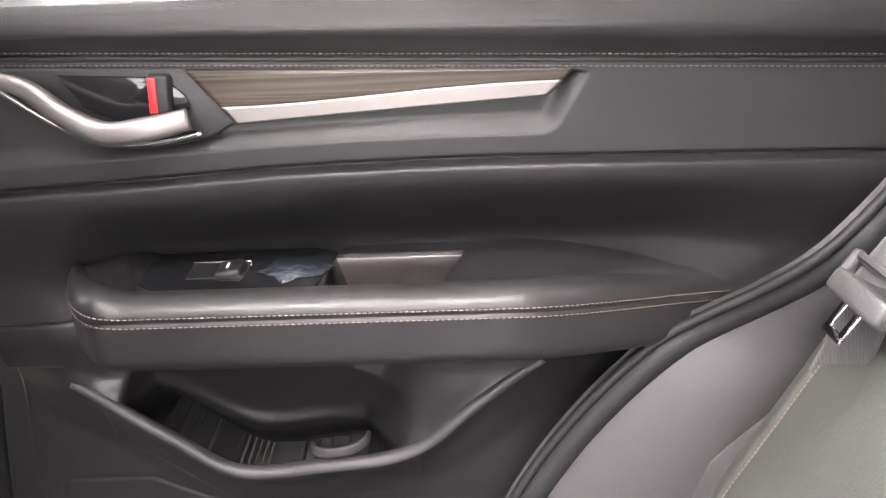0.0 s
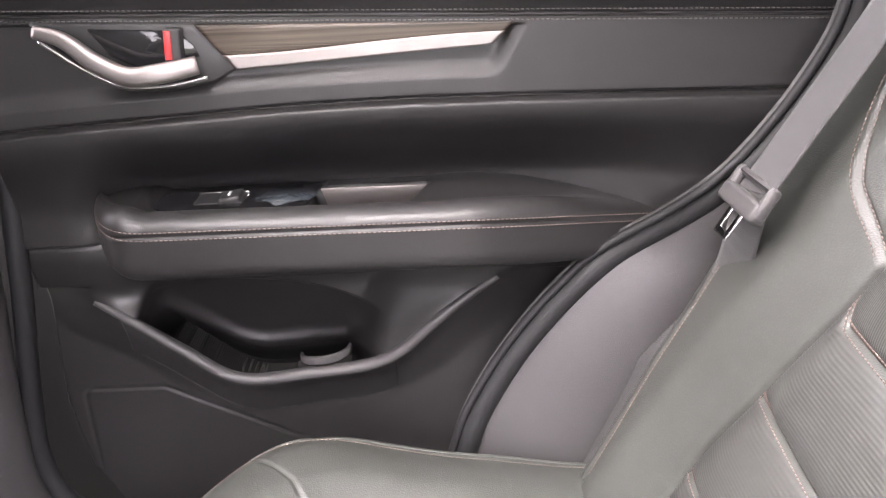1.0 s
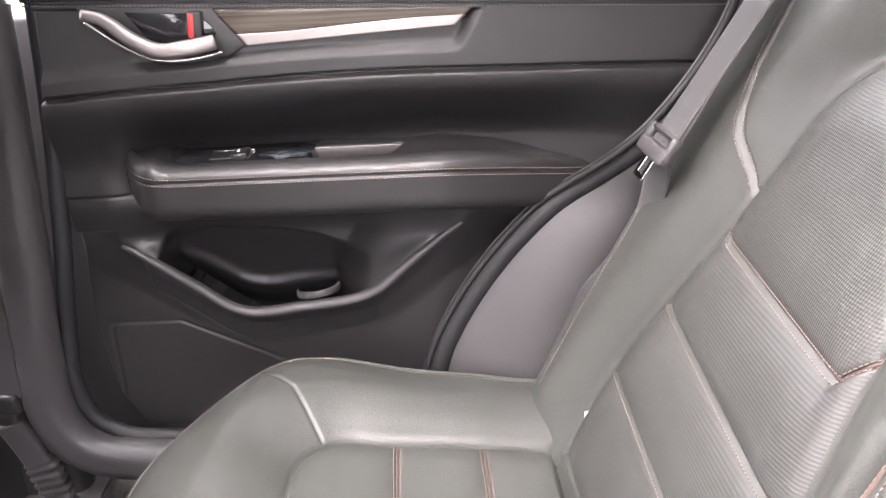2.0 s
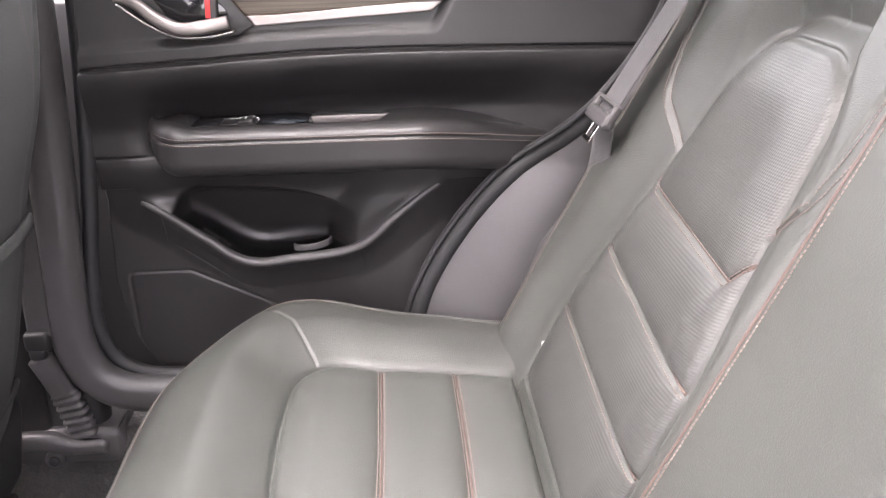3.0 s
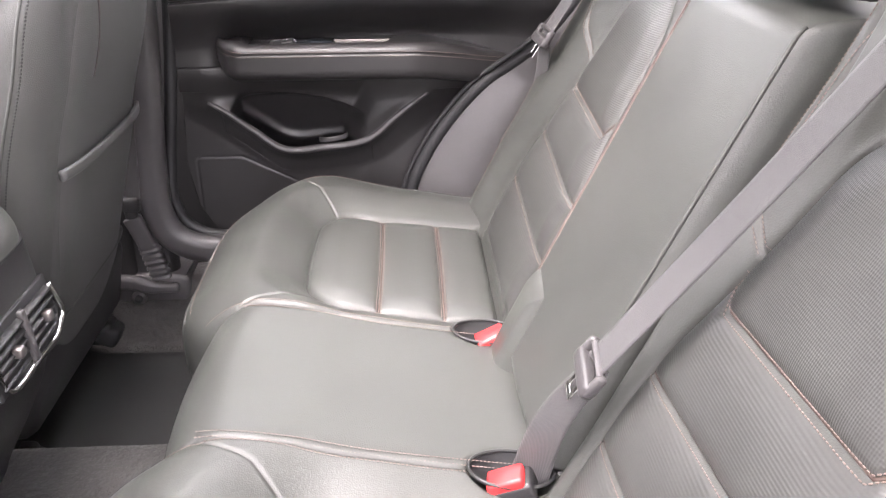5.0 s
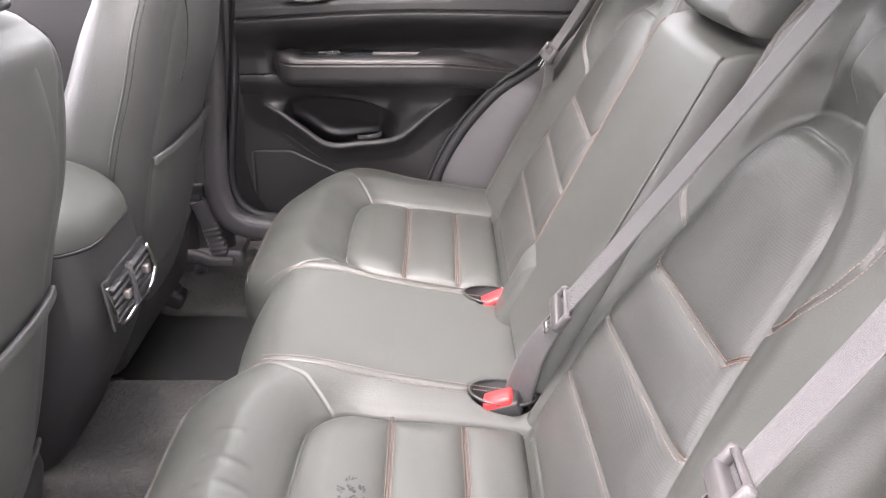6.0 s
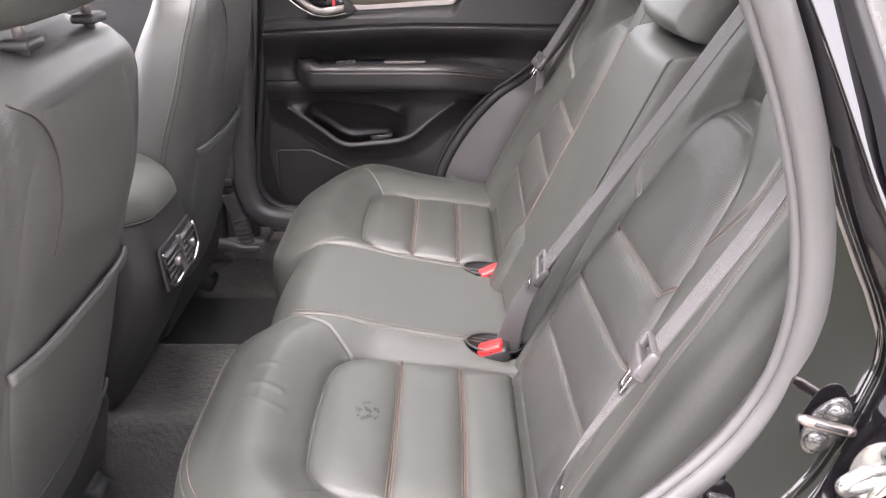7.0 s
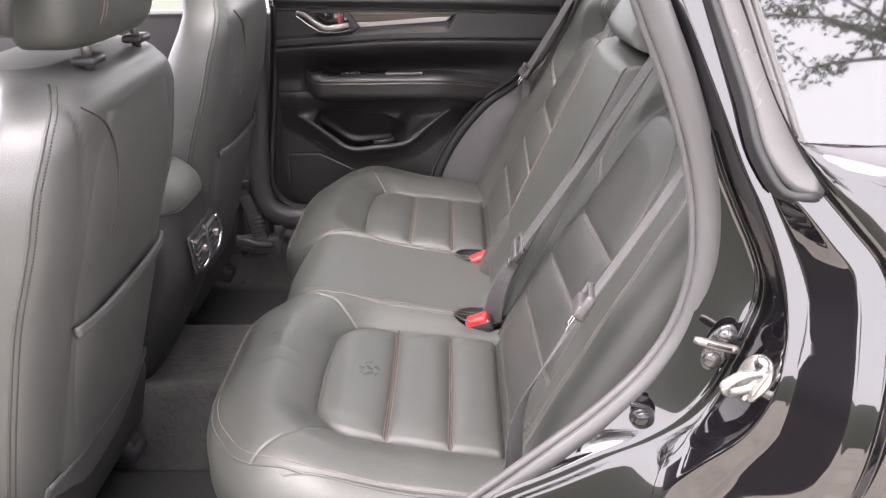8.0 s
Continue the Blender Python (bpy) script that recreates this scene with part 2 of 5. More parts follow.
def extrude_outline(outline, depth, axis="y", at=0.0, bevel=0.0):
    """A flat shape with thickness, from its outline in (x, z) for axis y, or (x, y) for axis z."""
    bm = bmesh.new()
    if axis == "y":
        vs = [bm.verts.new((a, at, b)) for a, b in outline]
        move = Vector((0, depth, 0))
    else:
        vs = [bm.verts.new((a, b, at)) for a, b in outline]
        move = Vector((0, 0, depth))
    f = bm.faces.new(vs)
    got = bmesh.ops.extrude_face_region(bm, geom=[f])
    bmesh.ops.translate(bm, vec=move, verts=[v for v in got["geom"] if isinstance(v, bmesh.types.BMVert)])
    bmesh.ops.recalc_face_normals(bm, faces=bm.faces)
    if bevel:
        bmesh.ops.bevel(bm, geom=bm.edges[:], offset=bevel, segments=2, profile=0.5, affect="EDGES")
    return bm


def stitches(path, normal, mat, parent, step=0.0045, length=0.0033, r=0.0007, lift=0.0006, name="stitching", label=""):
    """A row of short threads that lie on a surface, one mesh of many."""
    p = resample(np.array(path, float), step)
    t = np.gradient(p, axis=0)
    t /= np.linalg.norm(t, axis=1)[:, None]
    nrm = np.array(normal, float)
    nrm = np.broadcast_to(nrm, p.shape) if nrm.ndim == 1 else nrm[np.linspace(0, len(nrm) - 1, len(p)).astype(int)]
    nrm = nrm / np.linalg.norm(nrm, axis=1)[:, None]
    s = np.cross(t, nrm)
    v, f = [], []
    for q, d, side, n in zip(p + nrm * lift, t, s, nrm):
        b = len(v)
        for k, w in ((-0.5, 0.45), (-0.3, 1.0), (0.3, 1.0), (0.5, 0.45)):
            c = q + d * length * k
            v += [c + side * r * w, c + n * r * w, c - side * r * w, c - n * r * w]
        for k in range(3):
            for j in range(4):
                f.append((b + 4 * k + j, b + 4 * k + (j + 1) % 4, b + 4 * k + 4 + (j + 1) % 4, b + 4 * k + 4 + j))
        f += [(b + 3, b + 2, b + 1, b), (b + 12, b + 13, b + 14, b + 15)]
    return tagged(obj(name, v, f, mat, parent, label), kind="stuff")


def segment_gap(x, y, a, b):
    """How far points lie from the stretch between a and b."""
    ax, ay, bx, by = *a, *b
    dx, dy = bx - ax, by - ay
    t = np.clip(((x - ax) * dx + (y - ay) * dy) / (dx * dx + dy * dy), 0, 1)
    return np.hypot(x - ax - t * dx, y - ay - t * dy)


def round_rect(x, y, x0, x1, y0, y1, r):
    """Signed distance to a rectangle with rounded corners, below zero inside."""
    qx = np.abs(x - (x0 + x1) / 2) - (x1 - x0) / 2 + r
    qy = np.abs(y - (y0 + y1) / 2) - (y1 - y0) / 2 + r
    return np.hypot(np.maximum(qx, 0), np.maximum(qy, 0)) + np.minimum(np.maximum(qx, qy), 0) - r


# ---------------------------------------------------------------- ground and the car's shell
ground = tagged(obj("ground", [(-400, -400, 0), (400, -400, 0), (400, 400, 0), (-400, 400, 0)], [(0, 1, 2, 3)], GRASS), "short green grass that reaches the horizon", "ground", kind="structure")
tagged(part("pavement", rounded((16, 3.4, 0.06), 0.01, (0, -0.95, 0.0)), ASPHALT, None), "beige grey paving under the car", "pavement", kind="structure")


NEAR_OPENING = [(0.25, 1.50), (0.309, 1.355), (0.345, 1.275), (0.368, 1.21), (0.384, 1.14), (0.388, 1.08), (0.376, 1.01), (0.346, 0.95), (0.30, 0.895), (0.235, 0.835), (0.16, 0.77), (0.06, 0.69), (-0.02, 0.62), (-0.16, 0.575), (-0.42, 0.57)]
FAR_OPENING = [(0.441, 1.400), (0.418, 1.220), (0.401, 1.139), (0.378, 1.095), (0.328, 1.027), (0.278, 0.977), (0.191, 0.907), (0.134, 0.842), (0.094, 0.780), (0.072, 0.735), (0.051, 0.670), (0.016, 0.610), (-0.120, 0.580), (-0.360, 0.575)]


def opening_line(s, y, grow=0.0):
    """The rear edge of a rear door's opening, from roof to sill, on side s."""
    p = spline(NEAR_OPENING if s < 0 else FAR_OPENING, 120)
    t = np.gradient(p, axis=0)
    t /= np.linalg.norm(t, axis=1)[:, None]
    p = p + np.stack([-t[:, 1], t[:, 0]], 1) * grow
    if s > 0:
        y = y - 0.042 * smooth(0.92, 1.03, p[:, 1])
    return np.stack([p[:, 0], s * y + 0 * p[:, 0], p[:, 1]], 1)


RIDGE_Y = [(0.5, 0.80), (0.85, 0.803), (1.0, 0.80), (1.2, 0.775), (1.36, 0.755), (1.5, 0.735)]
STEP_Y = [(0.5, 0.93), (0.85, 0.905), (1.0, 0.885), (1.12, 0.845), (1.25, 0.80), (1.36, 0.765), (1.5, 0.715)]
EDGE_Y = [(0.5, 0.985), (0.85, 0.957), (1.0, 0.933), (1.12, 0.890), (1.2, 0.845), (1.25, 0.815), (1.36, 0.768), (1.5, 0.72)]


def lean_line(knots, lean, out, count=160):
    """A line on the body in (x, z) knots, whose depth follows the body's lean."""
    p = spline(knots, count)
    y = np.interp(p[:, 1], [a for a, b in lean], [b for a, b in lean]) + out
    for _ in range(6):
        y[1:-1] = (y[:-2] + 2 * y[1:-1] + y[2:]) / 4
    return np.stack([p[:, 0], y, p[:, 1]], 1)


def body_side(s):
    """The painted steps round the opening, from the seal outward to the body's skin."""
    q = spline(NEAR_OPENING, 160)
    seal = np.stack([q[:, 0], 0.778 - 0.07 * (q[:, 1] - 1.05), q[:, 1]], 1)
    ridge = lean_line([(0.262, 1.50), (0.320, 1.363), (0.360, 1.27), (0.394, 1.181), (0.410, 1.147), (0.428, 1.109), (0.438, 1.079), (0.438, 1.056), (0.430, 1.029), (0.413, 0.984), (0.396, 0.946), (0.370, 0.912), (0.334, 0.887), (0.28, 0.862), (0.235, 0.838), (0.16, 0.80), (0.04, 0.69), (-0.03, 0.61), (-0.16, 0.565), (-0.42, 0.56)], RIDGE_Y, 0)
    sill = smooth(1.0, 0.9, ridge[:, 2])
    lip = ridge + np.stack([0.003 + 0 * sill, 0.006 - 0.004 * sill, -0.001 - 0.002 * sill], 1)
    deep = ridge + np.stack([0.008 + 0 * sill, 0.003 + 0.001 * sill, -0.004 - 0.004 * sill], 1)
    shelf = ridge + np.stack([0.010 + 0.004 * sill, 0.004 + 0.005 * sill, -0.006 - 0.008 * sill], 1)
    low = [(0.32, 0.77), (0.22, 0.64), (0.10, 0.55), (-0.05, 0.50), (-0.42, 0.48)]
    stripe = lean_line([(0.287, 1.5), (0.342, 1.359), (0.373, 1.282), (0.391, 1.236), (0.406, 1.198), (0.423, 1.163), (0.437, 1.124), (0.446, 1.085), (0.448, 1.056), (0.443, 1.013), (0.434, 0.974), (0.416, 0.924), (0.384, 0.877)] + low, STEP_Y, 0)
    step = lean_line([(0.316, 1.5), (0.372, 1.359), (0.404, 1.281), (0.413, 1.236), (0.431, 1.18), (0.447, 1.145), (0.459, 1.117), (0.467, 1.085), (0.467, 1.063), (0.459, 1.02), (0.451, 0.97), (0.439, 0.92), (0.419, 0.877)] + [(x + 0.04, z - 0.015) for x, z in low], STEP_Y, 0.003)
    inner = lean_line([(0.320, 1.50), (0.373, 1.359), (0.402, 1.262), (0.42, 1.204), (0.445, 1.181), (0.476, 1.145), (0.494, 1.122), (0.498, 1.101), (0.498, 1.058), (0.494, 0.996), (0.486, 0.944), (0.472, 0.88)] + [(x + 0.09, z - 0.03) for x, z in low], EDGE_Y, 0)
    outer = lean_line([(0.326, 1.50), (0.385, 1.359), (0.420, 1.265), (0.462, 1.197), (0.490, 1.164), (0.516, 1.131), (0.522, 1.115), (0.523, 1.086), (0.522, 1.043), (0.516, 0.996), (0.509, 0.936), (0.499, 0.88)] + [(x + 0.12, z - 0.04) for x, z in low], EDGE_Y, 0.004)
    for line, y, top, foot in ((stripe, 0.835, 1.01, 0.82), (step, 0.840, 1.02, 0.78), (inner, 0.900, 1.02, 0.74), (outer, 0.904, 1.02, 0.74)):
        k = smooth(top, foot, line[:, 2])
        line[:, 1] = line[:, 1] * (1 - k) + y * k
    skin = outer + np.array((0.007, 0.016, 0))
    lines = [seal, ridge, lip, deep, shelf, stripe, step, inner, outer, skin]
    rows = []
    for p, q, k in zip(lines[:-1], lines[1:], (16, 5, 5, 6, 16, 12, 16, 12, 8)):
        rows += [p * (1 - i / k) + q * i / k for i in range(k)]
    flat = smooth(1.24, 1.17, skin[:, 2])
    for i in range(24):
        f = i / 23
        q = skin.copy()
        q[:, 0] += 0.8 * f**1.6 * flat
        q[:, 1] += (0.022 * math.sin(math.pi * min(1, f * 1.5)) - 0.012 * f) * flat
        q[:, 2] += 0.10 * f * flat * smooth(1.08, 1.2, skin[:, 2])
        rows.append(q)
    g = np.array(rows)
    for _ in range(2):
        g[1:-1] = (g[:-2] + 2 * g[1:-1] + g[2:]) / 4
    g[:, :, 1] *= s
    return g


tagged(sheet("car_body_side", body_side(-1), PAINT), "black glossy car body side round an open rear door", "car body", kind="structure")


def roof_sheet(x0, x1, v0, v1):
    x = np.linspace(x0, x1, 24)[:, None]
    v = np.linspace(v0, v1, 21)[None]
    half = 0.60 - 0.06 * smooth(0.2, 1.2, x)
    z = 1.60 - 0.05 * smooth(0.3, 1.3, x) - 0.07 * smooth(-0.4, -1.0, x) - 0.05 * np.abs(v) ** 3
    return np.stack([x + 0 * v, half * v, z], -1)


# the roof is cloth; an unseen glass panel is added to let light onto the seats
roof = thing("roof", "pale grey cloth roof lining with an added glass light opening", "roof", kind="structure")
for x0, x1, v0, v1 in ((-1.0, -0.48, -1, 1), (0.20, 1.25, -1, 1), (-0.48, 0.20, -1, -0.72), (-0.48, 0.20, 0.72, 1)):
    sheet("lining", roof_sheet(x0, x1, v0, v1), LINING, roof, back=(0, 0, 0.04))
sheet("light_opening_pane", roof_sheet(-0.49, 0.21, -0.73, 0.73) + np.array((0, 0, 0.045)), ROOF_GLASS, roof, "tinted glass of the added roof opening", back=(0, 0, 0.005)).visible_shadow = False
for s in (-1, 1):
    tagged(sweep("front_pillar", spline([(-1.55, s * 0.72, 1.02), (-1.2, s * 0.66, 1.32), (-0.95, s * 0.60, 1.50)], 12), slab(0.10, 0.06), PLASTIC), "black windscreen pillar of the car", "pillar", kind="structure")
    tagged(sweep("roof_rail", spline([(-0.97, s * 0.61, 1.52), (0.0, s * 0.625, 1.555), (0.6, s * 0.60, 1.53), (1.2, s * 0.55, 1.48)], 24), slab(0.09, 0.09), PLASTIC), "black side rail under the car roof", "roof rail", kind="structure")
    tagged(sweep("centre_pillar", spline([(-0.415, s * 0.60, 1.53), (-0.43, s * 0.655, 1.32)], 8), slab(0.075, 0.11), TRIM, up=(1, 0, 0)), "black trimmed centre pillar of the car", "pillar", kind="structure")
tagged(part("rear_hatch", rounded((0.06, 1.30, 0.62), 0.02, (1.28, 0, 0.85)), PLASTIC, None), "black inner face of the tailgate", "tailgate", kind="structure")
tagged(part("dashboard", rounded((0.5, 1.42, 0.45), 0.1, (-1.45, 0, 0.85)), SOFT, None), "black soft dashboard of the car", "dashboard", kind="structure")
tagged(part("load_floor", rounded((0.9, 1.3, 0.05), 0.01, (0.85, 0, 0.62)), CARPET, None), "dark carpeted load floor behind the seats", "load floor", kind="structure")
for s in (-1, 1):
    tagged(part("load_wall", rounded((0.80, 0.05, 0.60), 0.015, (0.88, s * 0.70, 0.87)), PLASTIC, None), "black plastic load bay side wall", "side wall", kind="structure")
tagged(part("front_door_panel", rounded((1.0, 0.06, 0.75), 0.02, (-1.0, 0.74, 0.80)), SOFT, None), "black front door inner panel, closed", "door panel", kind="structure")
tagged(part("front_door_panel", rounded((0.98, 0.06, 0.75), 0.02, (-1.05, -0.76, 0.80)), SOFT, None), "black front door inner panel, closed", "door panel", kind="structure")
for s in (-1, 1):
    tagged(part("body_wall", rounded((2.0, 0.03, 0.80), 0.008, (0.35 if s > 0 else 1.53, s * 0.885, 0.75)), PLASTIC, None), "black inner wall of the car body", "body wall", kind="structure")
tagged(part("underbody", rounded((3.2, 1.62, 0.04), 0.01, (-0.2, 0, 0.34)), PLASTIC, None), "black underside of the car", "underbody", kind="structure")
# windows
glass = new("rear_door_window")
tagged(glass, "clear glass of the closed rear door", "window", kind="structure")
part("pane", rounded((0.86, 0.005, 0.40), 0.001, (0.02, 0.675, 1.38), (9, 0, 0)), GLASS, glass).visible_shadow = False

# near quarter window with its frame
qw = thing("quarter_window", "dark quarter window that mirrors sky and branches", "window", kind="structure")
def on_glass(x, z):
    return (x, -(0.850 - (z - 1.19) * 0.40 + 0.10 * (x - 0.47)), z)


def glass_foot(x):
    return 1.192 + 0.24 * np.clip(x - 0.464, 0, 0.6)


rows = []
for k in np.linspace(0, 1, 14):
    x = np.linspace(0.462 - 0.165 * k, 1.2 - 0.5 * k, 30)
    rows.append([on_glass(v, float(glass_foot(v)) + (1.49 - float(glass_foot(v))) * k) for v in x])
sheet("pane", np.array(rows), PRIVACY, qw, back=(0, 0.005, 0))
sweep("frame", spline([on_glass(0.330, 1.52), on_glass(0.385, 1.359), on_glass(0.414, 1.275), on_glass(0.434, 1.220), on_glass(0.449, 1.203), on_glass(0.468, 1.200)], 40), slab(0.034, 0.020, 0.008, 4), FRAME, qw, "satin grey black window frame", up=(0, -1, 0.4))
sweep("inner_edge", spline([on_glass(0.351, 1.52), on_glass(0.405, 1.359), on_glass(0.433, 1.275), on_glass(0.452, 1.226), on_glass(0.466, 1.209)], 30), slab(0.007, 0.016, 0.003), FRAME, qw, up=(0, -1, 0.4))
sweep("seal", spline([on_glass(0.308, 1.52), on_glass(0.3655, 1.359), on_glass(0.3945, 1.275), on_glass(0.4125, 1.215), on_glass(0.433, 1.188), on_glass(0.462, 1.186)], 40), slab(0.008, 0.026, 0.003), RUBBER, qw, up=(0, -1, 0.4))
sweep("moulding", [on_glass(v, float(glass_foot(v)) - 0.001) for v in np.linspace(0.467, 1.1, 30)], slab(0.003, 0.007, 0.001), RUBBER, qw, up=(0, -1, 0.4))
# the near rear door, swung wide open beyond the front seat
od = thing("open_rear_door", "black rear door swung wide open", "car door", kind="structure")
part("panel", rounded((0.07, 1.00, 0.82), 0.03, (-0.70, -1.42, 0.78), (0, 0, -20)), SOFT, od)
part("window_frame", rounded((0.04, 0.80, 0.06), 0.015, (-0.70, -1.42, 1.52), (0, 0, -20)), RUBBER, od)

# floor
def floor_height(x, y):
    tunnel = 0.145 * smooth(0.205, 0.128, np.abs(y)) * smooth(0.06, -0.10, x)
    rise = 0.05 * smooth(-0.55, -0.68, x)
    return 0.395 + tunnel + rise + 0.20 * smooth(-0.02, 0.10, x) + 0.12 * smooth(0.66, 0.74, np.abs(y)) * smooth(0.02, -0.10, x)


xs, ys = np.meshgrid(np.linspace(-1.25, 0.35, 130), np.linspace(-0.80, 0.80, 140), indexing="ij")
fl = np.stack([xs, ys, floor_height(xs, ys)], -1)
tagged(sheet("floor", fl, CARPET, back=(0, 0, -0.03)), "dark grey carpeted car floor with a low tunnel", "floor", kind="structure")


# ---------------------------------------------------------------- door openings: seals and inner trim
for s, lab in ((-1, "grey vinyl seal round the open doorway"), (1, "dark rubber seal round the closed door")):
    th = thing("door_seal", lab, "door seal")
    if s < 0:
        sweep("lip", opening_line(s, 0.770, 0.005)[:100], circle(0.0145, 18, 0.7), SEAL, th, up=(0, 1, 0), scale=np.interp(np.arange(100), [0, 50, 75, 99], [1.0, 1.0, 0.8, 0.75]))
        sweep("inner_bead", opening_line(s, 0.762, -0.0095)[:100], circle(0.006, 10), SEAL, th, up=(0, 1, 0))
    else:
        sweep("lip", opening_line(s, 0.728, 0.006)[:100], circle(0.0135, 18, 0.9), RUBBER, th, up=(0, 1, 0))
        sweep("inner_bead", opening_line(s, 0.722, -0.010)[:100], circle(0.0045, 10), RUBBER, th, up=(0, 1, 0))


def quarter_trim(s):
    """The smooth side panel between the door opening and the backrest."""
    a = opening_line(s, 0.756 if s < 0 else 0.735, -0.007 if s < 0 else -0.012)[6:114] * np.array((1, s, 1))
    n = len(a)
    rows = []
    for k in np.linspace(0, 1, 26):
        z = a[:, 2]
        bx = 0.235 + 0.42 * (z - 0.66) + 0.055
        q = a.copy()
        q[:, 0] = a[:, 0] * (1 - k) + np.maximum(bx, a[:, 0] + 0.03) * k
        q[:, 1] = a[:, 1] - (0.060 if s < 0 else 0.015) * math.sin(k * math.pi * 0.5) ** 1.2 - 0.02 * math.sin(k * math.pi) * smooth(1.3, 1.0, z)
        q[:, 1] -= np.clip((z - 1.15) / 0.4, 0, 1) * 0.10 * k
        rows.append(q)
    g = np.array(rows)
    g[:, :, 1] *= s
    return g


for s, lab in ((1, "dark grey moulded side trim beside the rear backrest"), (-1, "grey black curved side trim beside the rear backrest")):
    th = thing("quarter_trim", lab, "side trim")
    sheet("panel", quarter_trim(s), TRIM, th, flip=s < 0)

# far centre pillar with its seal, sill and trim
pil = thing("pillar_trim", "grey black pillar and sill trim beside the closed door", "pillar trim")
trim_line = [(-0.400, 0.70, 1.40), (-0.412, 0.715, 1.15), (-0.430, 0.72, 0.909), (-0.443, 0.72, 0.74), (-0.443, 0.722, 0.668), (-0.424, 0.723, 0.617), (-0.395, 0.724, 0.594), (-0.33, 0.725, 0.580), (-0.15, 0.725, 0.575), (0.05, 0.725, 0.575)]
sweep("cover", spline(trim_line, 60), slab(0.060, 0.05, 0.022, 5), TRIM, pil, up=(0, 1, 0))
seal_line = [(-0.352, 0.728, 1.30), (-0.362, 0.735, 1.148), (-0.388, 0.738, 0.90), (-0.406, 0.738, 0.77), (-0.411, 0.738, 0.69), (-0.394, 0.738, 0.638), (-0.362, 0.738, 0.614), (-0.30, 0.738, 0.604), (-0.05, 0.738, 0.60)]
th = thing("door_seal", "black rubber seal beside the pillar trim", "door seal")
sweep("lip", spline(seal_line, 60), circle(0.011, 12), RUBBER, th, up=(0, 1, 0))
sweep("carrier", spline([(x - 0.006, y + 0.012, z - (0.006 if z < 0.66 else 0)) for x, y, z in seal_line], 60), slab(0.020, 0.010), RUBBER, th, up=(0, 1, 0))
sweep("wall_below", spline([(-0.445, 0.74, 1.40), (-0.50, 0.745, 0.9), (-0.50, 0.745, 0.42)], 20), slab(0.16, 0.05), PLASTIC, pil, up=(0, 1, 0))


# ---------------------------------------------------------------- the far rear door
door = thing("rear_door", "closed black rear door with wood strip and padded armrest", "car door")
CREASE = [(-0.42, 1.071), (-0.315, 1.079), (-0.206, 1.085), (-0.1, 1.091), (0.02, 1.094), (0.155, 1.093), (0.45, 1.088)]
POCKET = [(-0.325, 0.879), (-0.28, 0.852), (-0.241, 0.823), (-0.184, 0.783), (-0.108, 0.785), (-0.011, 0.803), (0.037, 0.842), (0.105, 0.893)]


POCKET_TOP = [(-0.40, 0.84), (-0.285, 0.850), (-0.274, 0.873), (-0.257, 0.884), (-0.231, 0.888), (-0.165, 0.885), (-0.12, 0.879), (-0.08, 0.869), (-0.04, 0.853), (0.0, 0.84), (0.2, 0.83)]


def stitch_height(x):
    return 1.176 - 0.034 * x


def pocket_rim():
    return spline(POCKET, 70)


